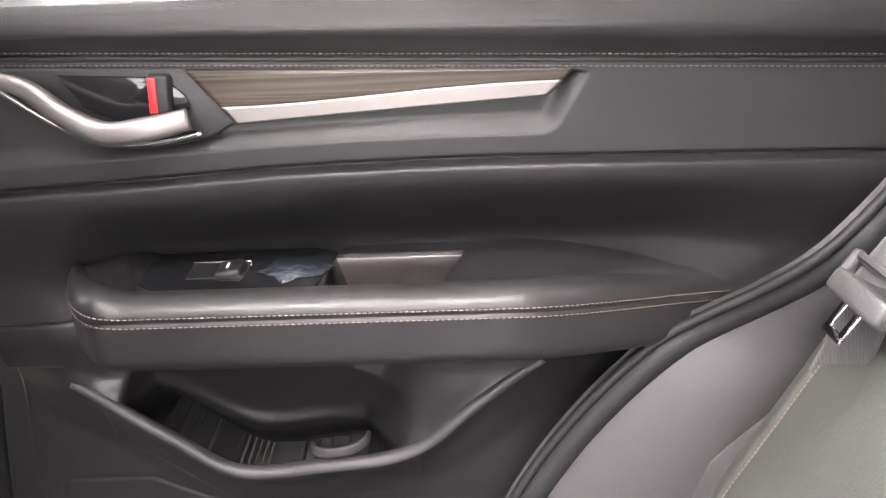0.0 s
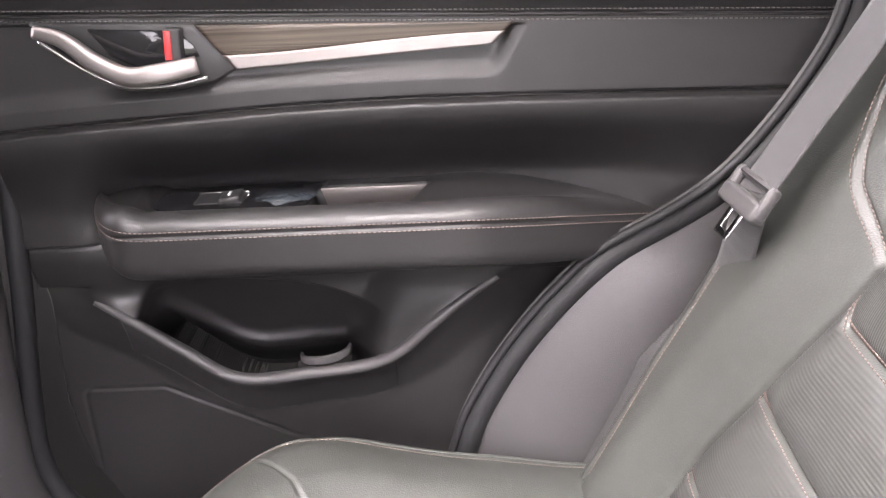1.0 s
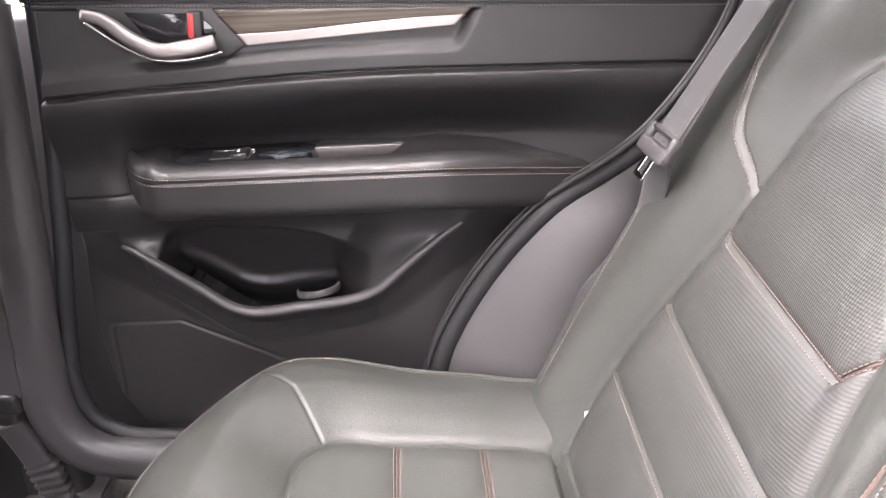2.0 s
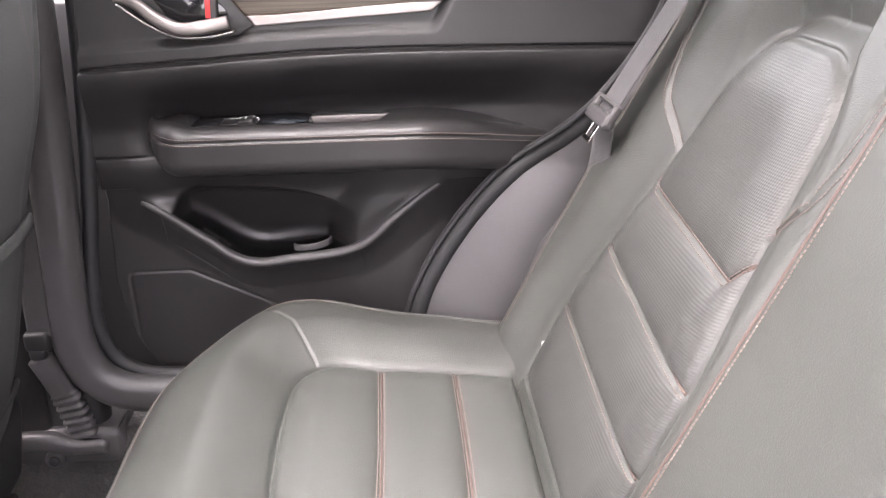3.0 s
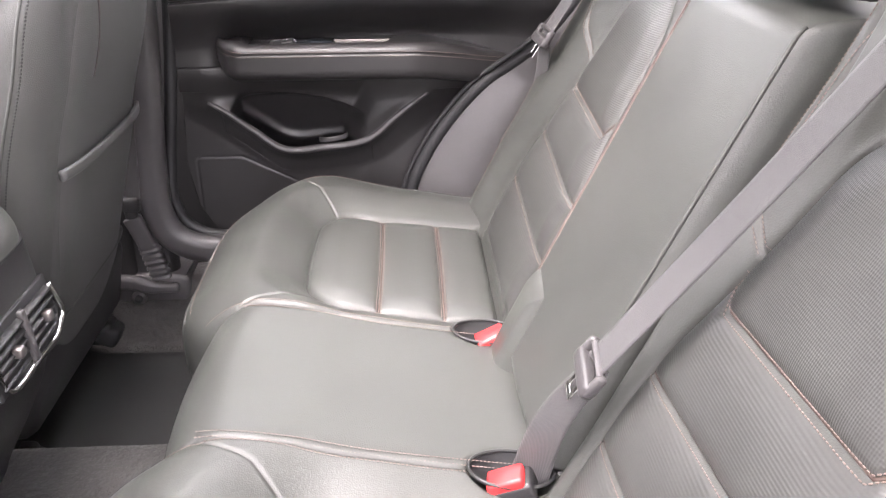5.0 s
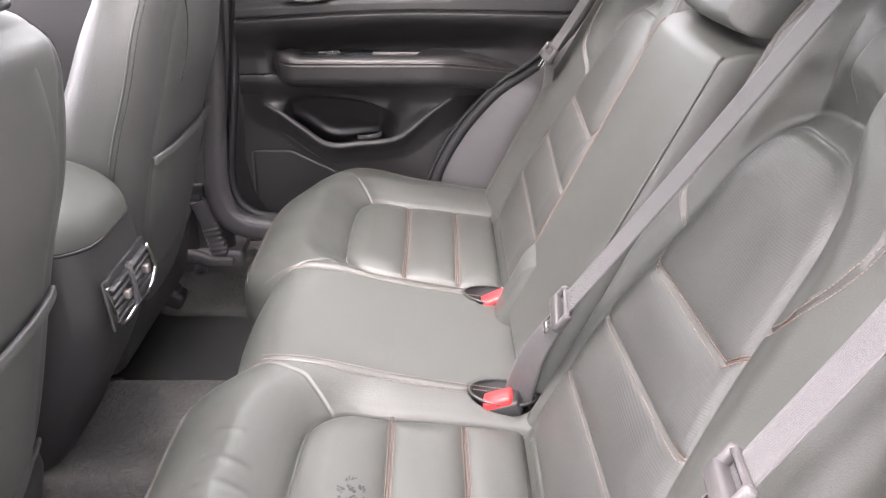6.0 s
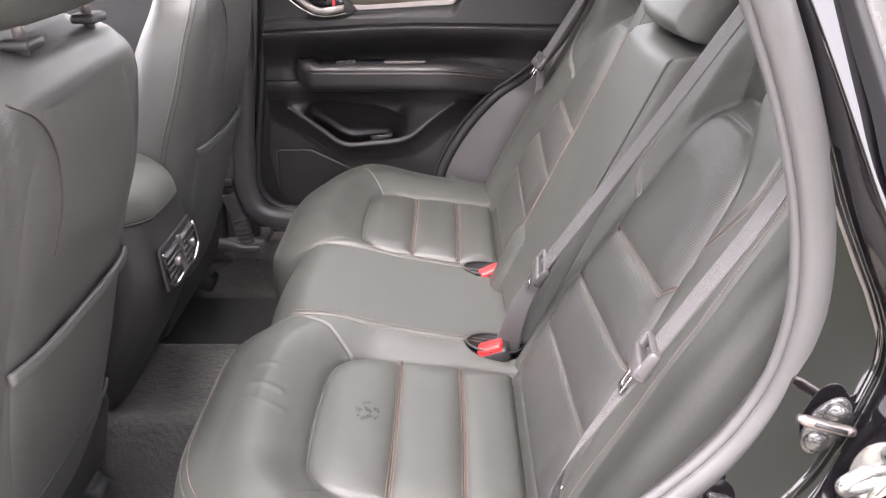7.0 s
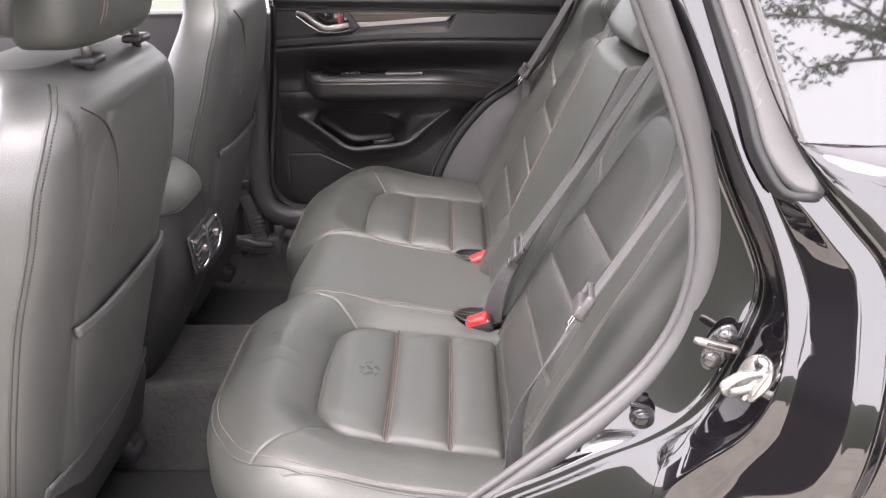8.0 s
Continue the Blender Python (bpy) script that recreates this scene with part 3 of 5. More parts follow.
def door_depth(x, z, pocket=True):
    cz = curve(CREASE, x)
    y = 0.704 + 0 * x
    # the upper pad swells above the stitched seam
    sh = stitch_height(x)
    y = y - 0.014 * smooth(sh - 0.004, sh + 0.02, z) + 0.95 * np.clip(z - 1.196, 0, 1) ** 1.12
    for d in (-0.0030, -0.0068):
        y = y + 0.0022 * bump(z - sh - d, 0.0012)
    # the field for handle and wood strip is sunk a little
    y = y + 0.008 * smooth(sh - 0.0115, sh - 0.015, z) * smooth(cz + 0.018, cz + 0.034, z) * smooth(0.135, 0.115, x + 0.55 * (1.165 - z))
    # crease and the hollow below it
    below = smooth(cz + 0.001, cz - 0.002, z)
    y = y + 0.006 * bump(z - cz - 0.001, 0.0022) - 0.008 * below
    y = y + below * (0.038 + 0.044 * smooth(-0.31, -0.23, x) * smooth(0.33, 0.18, x)) * smooth(cz - 0.004, cz - 0.095, z)
    # lower panel, a thin joint at its top
    low = smooth(0.952, 0.948, z)
    y = y * (1 - low) + low * (0.738 + 0.024 * smooth(0.94, 0.87, z)) + 0.004 * bump(z - 0.950, 0.0016)
    # pocket: a lip along its lower edge, hollow above it
    rim = pocket_rim()
    zr = np.interp(x, rim[:, 0], rim[:, 1], left=2, right=2)
    d = z - zr
    near = np.full(x.shape, 9.0)
    for a, b in zip(rim[:-1:3], np.concatenate([rim[3::3], rim[-1:]])):
        near = np.minimum(near, segment_gap(x, z, a, b))
    inside = (d > 0) & (z < 1.0)
    ends = smooth(-0.33, -0.27, x) * smooth(0.11, 0.0, x)
    y = y - 0.012 * bump(near, 0.014) * (0.35 + 0.65 * ends)
    wide = 0.045 + 0.065 * smooth(-0.10, 0.02, x)
    hollow = 0.030 * smooth(0.0, 1.0, near / wide) * smooth(-0.33, -0.20, x) * smooth(0.11, 0.0, x) * smooth(1.0, 0.97, z)
    # the pocket: under a curved top edge its back wall falls away behind the lip
    top = curve(POCKET_TOP, x)
    deep = np.clip((top - z) / np.maximum(top - zr + 0.05, 0.01), 0, 1)
    ends = smooth(-0.290, -0.266, x) * smooth(-0.012, -0.070, x)
    cavity = (0.006 * smooth(top + 0.0015, top - 0.004, z) + 0.066 * deep**1.1) * ends
    back = ends * smooth(top + 0.012, top - 0.012, z)
    y = y + np.where(inside, hollow * (1 - back) + 0.030 * back if pocket else hollow, 0)
    if pocket:
        y = y + np.where((d > -0.05) & (z < 1.0), np.where(inside, 1.0, ends > 0.02) * cavity + np.where(inside, 0, 0.030 * ends), 0)
    y = y + np.where(~inside & (z < 0.9), 0.012 * smooth(0.01, 0.06, near), 0)
    # speaker field
    sp = round_rect(x, z, -0.365, -0.10, 0.60, 0.762, 0.012)
    sp = np.maximum(sp, (x + 0.277) * 0.45 + (z - 0.764) * 0.89)
    y = y + 0.0012 * bump(sp, 0.0022)
    return y


nx = 420
zz = np.concatenate([np.linspace(0.56, 1.06, 290), np.linspace(1.06, 1.115, 60)[1:], np.linspace(1.115, 1.158, 20)[1:], np.linspace(1.158, 1.19, 60)[1:], np.linspace(1.19, 1.34, 40)[1:]])
nz = len(zz)
rowsx = []
for z in zz:
    left = float(np.interp(z, [0.56, 0.61, 0.66, 0.75, 0.90, 1.08, 1.34], [-0.30, -0.345, -0.372, -0.386, -0.376, -0.362, -0.335]))
    rowsx.append(np.linspace(left, 0.46, nx))
dx = np.array(rowsx)
dz = np.repeat(zz[:, None], nx, 1)
# rows bend with the crease and with the stitched seam, so that both run clean
dz = dz + (curve(CREASE, dx) - 1.09) * smooth(1.02, 1.06, dz) * smooth(1.15, 1.115, dz) - 0.034 * dx * smooth(1.13, 1.158, dz) * smooth(1.25, 1.19, dz)
dy = door_depth(dx, dz)
sheet("door_panel", np.stack([dx, dy, dz], -1), SOFT, door, flip=True, back=(0, 0.05, 0))
for d, lab in ((-0.0005, ""), (-0.0092, "")):
    xs = np.linspace(-0.36, 0.42, 160)
    zs = stitch_height(xs) + d
    stitches(np.stack([xs, door_depth(xs, zs), zs], 1), (0, -1, 0), PALE_THREAD, door, r=0.0006)

rim = spline(POCKET, 80)
k = np.linspace(0, 1, 80)
sweep("pocket_lip", np.stack([rim[:, 0], door_depth(rim[:, 0], rim[:, 1] - 0.001, False) + 0.0015, rim[:, 1]], 1), circle(0.0072, 14), TRIM, door, up=(0, 1, 0), scale=0.5 + 0.5 * np.clip(np.sin(np.pi * k), 0, 1) ** 0.5)

px = np.linspace(-0.300, -0.008, 120)
pz = np.interp(px, rim[:, 0], rim[:, 1])
front = np.array([np.stack([px, door_depth(px, pz - 0.001 - 0.075 * f, False) - 0.0012 + 0.0026 * f**2, pz - 0.001 - 0.075 * f], 1) for f in np.linspace(0, 1, 30)])
sheet("pocket_front", front, SOFT, door, back=(0, 0.004, 0))

# wood strip and its bright lower edge
def strip(name, top, bottom, mat, depth, label=""):
    xs = np.linspace(-0.162, 0.119, 60)
    rows = []
    for k in np.linspace(0, 1, 8):
        z = top(xs) * (1 - k) + bottom(xs) * k
        # slanted ends
        lo, hi = -0.162 + (1.169 - z) * 0.80, 0.119 - (1.161 - z) * 1.05
        x = lo + (hi - lo) * (xs + 0.162) / 0.281
        rows.append(np.stack([x, 0.7075 - depth + 0 * x, z], 1))
    return sheet(name, np.array(rows), mat, door, label, back=(0, 0.006, 0), flip=False)


strip_mid = lambda x: 1.142 + 0.075 * (x + 0.13) ** 1 * 0.12 + 0.0185 * smooth(-0.14, 0.10, x) * 0.5
strip("wood_strip", lambda x: 1.169 - 0.028 * (x + 0.162), strip_mid, WOOD, 0.004, "streaked grey brown wood strip")
strip("bright_strip", strip_mid, lambda x: 1.130 + 0.048 * (x + 0.13) + 0.06 * np.clip(x - 0.03, 0, 1) ** 2, METAL, 0.006, "satin silver edge strip")

# handle in its bezel
bez = [(-0.308, 1.176), (-0.162, 1.171), (-0.146, 1.150), (-0.128, 1.130), (-0.150, 1.118), (-0.193, 1.111), (-0.232, 1.113), (-0.262, 1.128), (-0.288, 1.152)]
bz = part("handle_bezel", extrude_outline(bez, -0.012, "y", 0.715, 0.003), PLASTIC, door)
# a flat dark plate on the bezel stands in for the cup's hollow
cup = [(-0.255, 1.169), (-0.178, 1.165), (-0.164, 1.152), (-0.160, 1.142), (-0.185, 1.136), (-0.215, 1.134), (-0.238, 1.145)]
part("handle_cup_plate", extrude_outline(cup, -0.0025, "y", 0.7035, 0.0008), GLOSS, bz, "flat gloss black plate in place of the handle cup")
hl = spline([(-0.296, 0.690, 1.170), (-0.275, 0.688, 1.164), (-0.245, 0.684, 1.142), (-0.220, 0.682, 1.130), (-0.190, 0.682, 1.132), (-0.160, 0.690, 1.1365)], 50)
sweep("door_handle", hl, slab(0.016, 0.013, 0.005), METAL, door, "curved satin silver pull handle", up=(0, -1, 0), scale=0.55 + 0.55 * np.sin(np.linspace(0.25, 2.2, 50)))
hl2 = spline([(-0.298, 0.699, 1.161), (-0.262, 0.699, 1.134), (-0.232, 0.699, 1.119), (-0.193, 0.699, 1.117), (-0.155, 0.699, 1.124)], 40)
sweep("bezel_edge", hl2, circle(0.0022, 8), CHROME, bz, up=(0, -1, 0))
lk = part("lock_tab", rounded((0.016, 0.012, 0.031), 0.003, (-0.180, 0.697, 1.153), (0, 4, 0)), PLASTIC, door)
part("red_mark", rounded((0.006, 0.002, 0.025), 0.0008, (-0.1835, 0.6905, 1.154), (0, 4, 0)), RED, lk, "red unlocked mark")

# armrest


def arm_front(x):
    """How far the armrest stands out into the car."""
    return 0.657 + 0.095 * smooth(0.07, 0.30, x) + 0.060 * (np.clip((-0.235 - x) / 0.052, 0, 1)) ** 2.4


def arm_sink(x):
    return -0.036 * smooth(0.07, 0.30, x)


def arm_top(x, y):
    k = smooth(0.03, 0.075, x)
    z = 0.9985 + arm_sink(x)
    z = z + k * (0.003 * smooth(0.66, 0.72, y) * smooth(0.36, 0.14, x)) + 0.009 * smooth(0.042, 0.016, y - arm_front(x)) * smooth(0.25, 0.10, x)
    z = z + 0.007 * smooth(-0.222, -0.246, x)
    plate = np.maximum(np.maximum(-0.252 + 0.35 * (0.765 - y) - x, x + 0.068), np.maximum(0.694 - y, y - 0.80))
    z = z - 0.003 * smooth(0.002, -0.002, plate)
    cup = np.maximum(np.maximum(-0.078 - x, x - 0.035 + 0.35 * (0.76 - y)), np.maximum(0.698 - y, y - 0.757))
    z = z - 0.045 * smooth(0.003, -0.006, cup)
    return z


xs = np.linspace(-0.287, 0.30, 260)
rows = []
for x in xs:
    f, sk = float(arm_front(np.array(x))), float(arm_sink(np.array(x)))
    end = math.sqrt(1 - (1 - float(np.clip((x + 0.287) / 0.055, 0, 1))) ** 2)
    drop = 0.060 - 0.012 * float(smooth(0.1, 0.3, np.array(x)))
    line = []
    for k in np.linspace(0, 1, 8):
        line.append((x, 0.78 - (0.78 - f - 0.028) * k, 0.9375 + sk + 0.004 * (1 - k) + 0.026 * (1 - end)))
    for k in np.linspace(0, 1, 8)[1:]:
        a = k * math.pi / 2
        line.append((x, f + 0.028 - 0.028 * math.sin(a), 0.9375 + sk + 0.024 * (1 - math.cos(a)) + 0.026 * (1 - end)))
    zt = float(arm_top(np.array(x), np.array(f + 0.022)))
    z0 = line[-1][2]
    for k in np.linspace(0, 1, 26)[1:]:
        z = z0 + (zt - 0.016 - z0) * k
        g = 0.0022 * math.exp(-((z - sk - 0.9895) / 0.0016) ** 2)
        line.append((x, f + g - 0.002 * k, z))
    for k in np.linspace(0, 1, 9)[1:]:
        a = k * math.pi / 2
        line.append((x, f - 0.002 + 0.022 * (1 - math.cos(a)), zt - 0.016 + 0.016 * math.sin(a) - 0.006 * (1 - end)))
    for k in np.linspace(0, 1, 60)[1:]:
        y = f + 0.02 + (0.80 - f - 0.02) * k
        line.append((x, y, float(arm_top(np.array(x), np.array(y))) - 0.006 * (1 - end)))
    rows.append(line)
arm = np.array(rows)
endrow = arm[:1].copy()
endrow[..., 0] -= 0.004
endrow[..., 2] = (endrow[..., 2] - 0.965) * 0.5 + 0.965
endrow[..., 1] = np.maximum(endrow[..., 1], 0.725)
ARM = sheet("armrest", np.concatenate([endrow, arm]), SOFT, door, "padded black leather armrest")
for zz_ in (0.9938, 0.9862):
    xs = np.linspace(-0.280, 0.262, 160)
    stitches(np.stack([xs, arm_front(xs) - 0.0015, zz_ + arm_sink(xs) + 0.006 * smooth(-0.22, -0.28, xs)], 1), (0, -1, 0.1), THREAD, ARM, r=0.00055)
plate = [(-0.250, 0.770), (-0.095, 0.780), (-0.072, 0.768), (-0.083, 0.697), (-0.205, 0.696), (-0.228, 0.712)]
sp = part("switch_panel", extrude_outline(plate, 0.003, "z", 0.9945, 0.0008), GLOSS, door, "gloss black switch panel")
part("switch_well", rounded((0.048, 0.030, 0.003), 0.001, (-0.168, 0.733, 0.9972)), RUBBER, sp)
part("switch_edge", rounded((0.050, 0.002, 0.003), 0.0008, (-0.168, 0.749, 0.9985)), CHROME, sp)
part("window_switch", rounded((0.022, 0.026, 0.009), 0.003, (-0.157, 0.731, 0.999), (0, -8, 0)), PLASTIC, sp)
part("switch_mark", rounded((0.0025, 0.010, 0.001), 0.0003, (-0.158, 0.730, 1.0041), (0, -8, 0)), WHITE_PLASTIC, sp)
star = []
for i in range(11):
    a = i / 11 * 2 * math.pi
    r = (0.036, 0.022)[i % 2] * (1 + 0.2 * math.sin(3.1 * i))
    star.append((-0.105 + r * math.cos(a) * 0.9, 0.735 + r * math.sin(a)))
part("protective_film", extrude_outline(star, 0.0012, "z", 0.9978), FILM, ARM, "torn bluish protective film")
cupback = [(-0.072, 0.998), (0.042, 0.998), (0.018, 0.972), (-0.062, 0.966)]
part("pull_cup_insert", extrude_outline(cupback, -0.003, "y", 0.7535, 0.0008), METAL, ARM, "satin grey insert in the pull cup")
sweep("cup_rim", [(-0.086 - 0.027 * math.cos(a), 0.770 - 0.022 * math.sin(a), 0.796 + 0.010 * math.sin(a / 2)) for a in np.linspace(0, math.pi, 30)], slab(0.004, 0.010, 0.0018), TRIM, door)


# ---------------------------------------------------------------- rear bench
def bench_height(x):
    return curve([(-0.21, 0.757), (-0.15, 0.763), (-0.08, 0.754), (0.0, 0.734), (0.11, 0.714), (0.19, 0.702), (0.30, 0.697)], x)


def insert_height(x):
    return curve([(-0.12, 0.727), (-0.09, 0.722), (-0.04, 0.714), (0.015, 0.705), (0.11, 0.692), (0.19, 0.680), (0.30, 0.670)], x)


def seat_front(w):
    return -0.278 + 0.13 * np.clip((w - 0.42) / 0.28, 0, 2) ** 2.4 + 0.055 * np.clip((0.225 - w) / 0.08, 0, 1) ** 2


def well_dip(x, w):
    """The hollow round a belt buckle, on the joint of two cushions."""
    return 0.034 * smooth(0.035, 0.023, np.hypot((x - 0.168) / 1.5, w - 0.149))


def insert_gap(x, w):
    spread = 0.008 * smooth(-0.02, 0.15, x)
    bow = 0.010 * ((w - 0.385) / 0.18) ** 2
    return round_rect(x - bow, w, -0.100, 0.40, 0.212 - spread, 0.554 + spread, 0.064)


CUSHION_SEAMS = (0.014, 0.111)


def seat_top(x, w):
    g = insert_gap(x, w)
    k = smooth(0.080, -0.004, g)
    z = bench_height(x) * (1 - k) + insert_height(x) * k
    # the bolster rolls down into a tight crease round the insert
    z = z + 0.003 * bump(g - 0.030, 0.022) - 0.005 * bump(g, 0.0075) - 0.007 * bump(g, 0.0024)
    ins = smooth(0.0, -0.010, g)
    # padded panels that swell between the seams
    edges = (-0.100,) + CUSHION_SEAMS + (0.194,)
    for lo, hi in zip(edges[:-1], edges[1:]):
        t = np.clip((x - lo) / (hi - lo), 0, 1)
        z = z + ins * 0.010 * (1 - np.abs(2 * t - 1) ** 3.2) * smooth(0.0, -0.045, g) ** 0.6
    for s in CUSHION_SEAMS:
        z = z - ins * 0.0035 * bump(x - s, 0.0035)
    z = z - 0.013 * bump(x - 0.194, 0.005) * smooth(0.20, 0.22, w) * smooth(0.575, 0.56, w)
    z = z + 0.026 * np.sin(np.pi * np.clip((x - 0.196) / 0.085, 0, 1)) ** 0.7 * ins + 0.0022 * np.sin(w * 95 + 40 * x) * smooth(0.20, 0.22, x) * ins
    z = z - 0.004 * bump(segment_gap(x, w, (0.20, 0.552), (0.245, 0.535)), 0.005) - 0.003 * bump(segment_gap(x, w, (0.20, 0.225), (0.24, 0.245)), 0.005)
    # seams from the insert's corners to the edges
    d = np.minimum(segment_gap(x, w, (-0.070, 0.548), (-0.105, 0.604)), segment_gap(x, w, (-0.105, 0.604), (-0.165, 0.655)))
    d = np.minimum(d, np.minimum(segment_gap(x, w, (-0.066, 0.220), (-0.105, 0.182)), segment_gap(x, w, (-0.105, 0.182), (-0.175, 0.152))))
    d = np.minimum(d, np.minimum(segment_gap(x, w, (0.194, 0.562), (0.212, 0.62)), segment_gap(x, w, (0.212, 0.62), (0.25, 0.68))))
    z = z - 0.0026 * bump(d, 0.0022)
    # edge seams
    z = z - 0.0026 * bump(w - 0.684, 0.003) * (x > seat_front(w) + 0.05)
    # soft pulls in the leather
    z = z + 0.0009 * np.sin(38 * x + 23 * w) * np.sin(31 * w - 17 * x) * smooth(0.0, 0.03, g)
    # rounded front and outer side
    t = np.clip((x - seat_front(w)) / 0.105, 0, 1)
    z = z - 0.085 * (1 - np.sqrt(np.maximum(0, 1 - (1 - t) ** 2)))
    t = np.clip((0.722 - w) / 0.075, 0, 1)
    z = z - 0.045 * (1 - np.sqrt(np.maximum(0, 1 - (1 - t) ** 2)))
    t = np.clip((w - 0.146) / 0.012, 0, 1)
    z = z - 0.014 * (1 - np.sqrt(np.maximum(0, 1 - (1 - t) ** 2)))
    return z - well_dip(x, w)


bench = thing("rear_bench_cushion", "black leather rear seat cushion with copper stitched seams", "seat cushion")


def outer_cushion(s):
    wv = np.concatenate([np.linspace(0.146, 0.23, 56), np.linspace(0.23, 0.53, 90)[1:], np.linspace(0.53, 0.722, 110)[1:]])
    u = np.linspace(0, 1, 300) ** 1.15
    W, U = np.meshgrid(wv, u, indexing="xy")
    F = seat_front(W)
    X = F + (0.30 - F) * U
    Z = seat_top(X, W)
    if s < 0:
        # three small creases left by a hand's weight
        for a, b in (((-0.195, 0.309), (-0.164, 0.313)), ((-0.195, 0.362), (-0.148, 0.374)), ((-0.192, 0.405), (-0.140, 0.414))):
            Z = Z + 0.0016 * bump(segment_gap(X, W, a, b), 0.006)
    P = np.stack([X, s * W, Z], -1)
    front = []
    for dx, z in ((0.10, 0.42), (0.045, 0.50), (0.012, 0.58), (0.0, 0.63)):
        q = P[0].copy()
        q[:, 0] += dx
        q[:, 2] = np.minimum(q[:, 2], z) if z > 0.6 else z
        front.append(q)
    P = np.concatenate([np.array(front), P])
    side = []
    for k, (dw, dz) in enumerate(((0.003, -0.02), (0.004, -0.035), (0.001, -0.040), (0.004, -0.045), (0.002, -0.10), (-0.02, -0.20))):
        q = P[:, -1].copy()
        q[:, 1] += s * dw
        q[:, 2] = np.maximum(q[:, 2] + dz, 0.42)
        side.append(q)
    P = np.concatenate([P, np.stack(side, 1)], 1)
    name = "outer_cushion"
    ob = sheet(name, P, LEATHER, bench, flip=s > 0)
    # seams
    def along(pts, mat=THREAD, lift=0.0005, r=0.0007):
        p = spline(pts, 90)
        z = seat_top(p[:, 0], p[:, 1])
        stitches(np.stack([p[:, 0], s * p[:, 1], z], 1), (0, 0, 1), mat, ob, r=r, lift=lift)
    for x in CUSHION_SEAMS:
        for o in (-0.0040, 0.0034):
            along([(x + o, 0.215), (x + o + 0.002, 0.38), (x + o, 0.548)])
        p = spline([(x, 0.208), (x + 0.002, 0.38), (x, 0.556)], 40)
        q = np.stack([p[:, 0], s * p[:, 1], seat_top(p[:, 0], p[:, 1]) + 0.0012], 1)
        sweep("piping", q, circle(0.0017, 8), PIPE, ob, "copper brown piping")
    rim = [(float(seat_front(np.array(w))) + d, w) for w, d in ((0.20, 0.006), (0.30, 0.006), (0.40, 0.007), (0.48, 0.010), (0.54, 0.0145))] + [(-0.222, 0.585), (-0.192, 0.628), (-0.156, 0.659), (-0.10, 0.681), (0.0, 0.690), (0.10, 0.692), (0.235, 0.690)]
    along(rim)
    turn = np.gradient(np.array(rim), axis=0)
    turn /= np.linalg.norm(turn, axis=1)[:, None]
    along([(x + 0.010 * b, w - 0.010 * a) for (x, w), (a, b) in zip(rim, turn)])
    band = spline(rim, 120)
    sweep("rim_welt", np.stack([band[:, 0], s * band[:, 1], seat_top(band[:, 0], band[:, 1]) - 0.0002], 1), circle(0.0020, 8), LEATHER, ob)
    inner = [(-0.225, 0.160), (-0.16, 0.156), (0.0, 0.156), (0.145, 0.156)]
    along(inner)
    return ob


far_cushion, near_cushion = outer_cushion(1), outer_cushion(-1)

yv = np.concatenate([np.linspace(-0.150, -0.12, 12), np.linspace(-0.12, 0.12, 40)[1:-1], np.linspace(0.12, 0.150, 12)])
u = np.linspace(0, 1, 110) ** 1.2
Y, U = np.meshgrid(yv, u, indexing="xy")
F = -0.228 + 0.012 * (Y / 0.15) ** 2
X = F + (0.30 - F) * U
Z = bench_height(X) - 0.003 - 0.012 * (1 - (Y / 0.15) ** 2) * 0.3
t = np.clip((X - F) / 0.075, 0, 1)
Z = Z - 0.07 * (1 - np.sqrt(np.maximum(0, 1 - (1 - t) ** 2)))
t = np.clip((0.150 - np.abs(Y)) / 0.012, 0, 1)
Z = Z - 0.008 * (1 - np.sqrt(np.maximum(0, 1 - (1 - t) ** 2))) - well_dip(X, np.abs(Y))
P = np.stack([X, Y, Z], -1)
front = []
for dx_, z in ((0.06, 0.42), (0.02, 0.55), (0.004, 0.64)):
    q = P[0].copy()
    q[:, 0] += dx_
    q[:, 2] = z
    front.append(q)
mid_cushion = sheet("middle_cushion", np.concatenate([np.array(front), P]), LEATHER, bench, flip=True)
for s in (-1, 1):
    for o in (0.139, 0.145):
        xs = np.linspace(-0.17, 0.15 if s > 0 else 0.20, 90)
        stitches(np.stack([xs, s * o + 0 * xs, bench_height(xs) - 0.003 - 0.003 * (o > 0.14)], 1), (0, 0, 1), THREAD, mid_cushion, r=0.0007)


# ---------------------------------------------------------------- rear backrests, split in three
def back_x(z):
    return curve([(0.64, 0.178), (0.69, 0.205), (0.79, 0.254), (0.876, 0.297), (0.96, 0.342), (1.05, 0.392), (1.12, 0.429), (1.20, 0.466), (1.32, 0.520)], z)


def back_inner(z):
    return curve([(0.64, 0.200), (0.79, 0.200), (0.876, 0.208), (0.96, 0.232), (1.05, 0.254), (1.12, 0.268), (1.32, 0.30)], z)


def back_outer(z):
    return curve([(0.64, 0.545), (0.79, 0.552), (0.876, 0.530), (0.96, 0.508), (1.05, 0.492), (1.12, 0.478), (1.32, 0.45)], z)


def back_gap(z, w):
    return round_rect(z, w, 0.40, 1.142, back_inner(z), back_outer(z), 0.070)


def upper_seam(w):
    """The stitched lower edge of the upper insert: a straight run whose ends turn up to the border."""
    return np.interp(w, [0.22, 0.236, 0.254, 0.487, 0.503, 0.52], [0.99, 0.978, 0.953, 0.963, 0.980, 0.99])


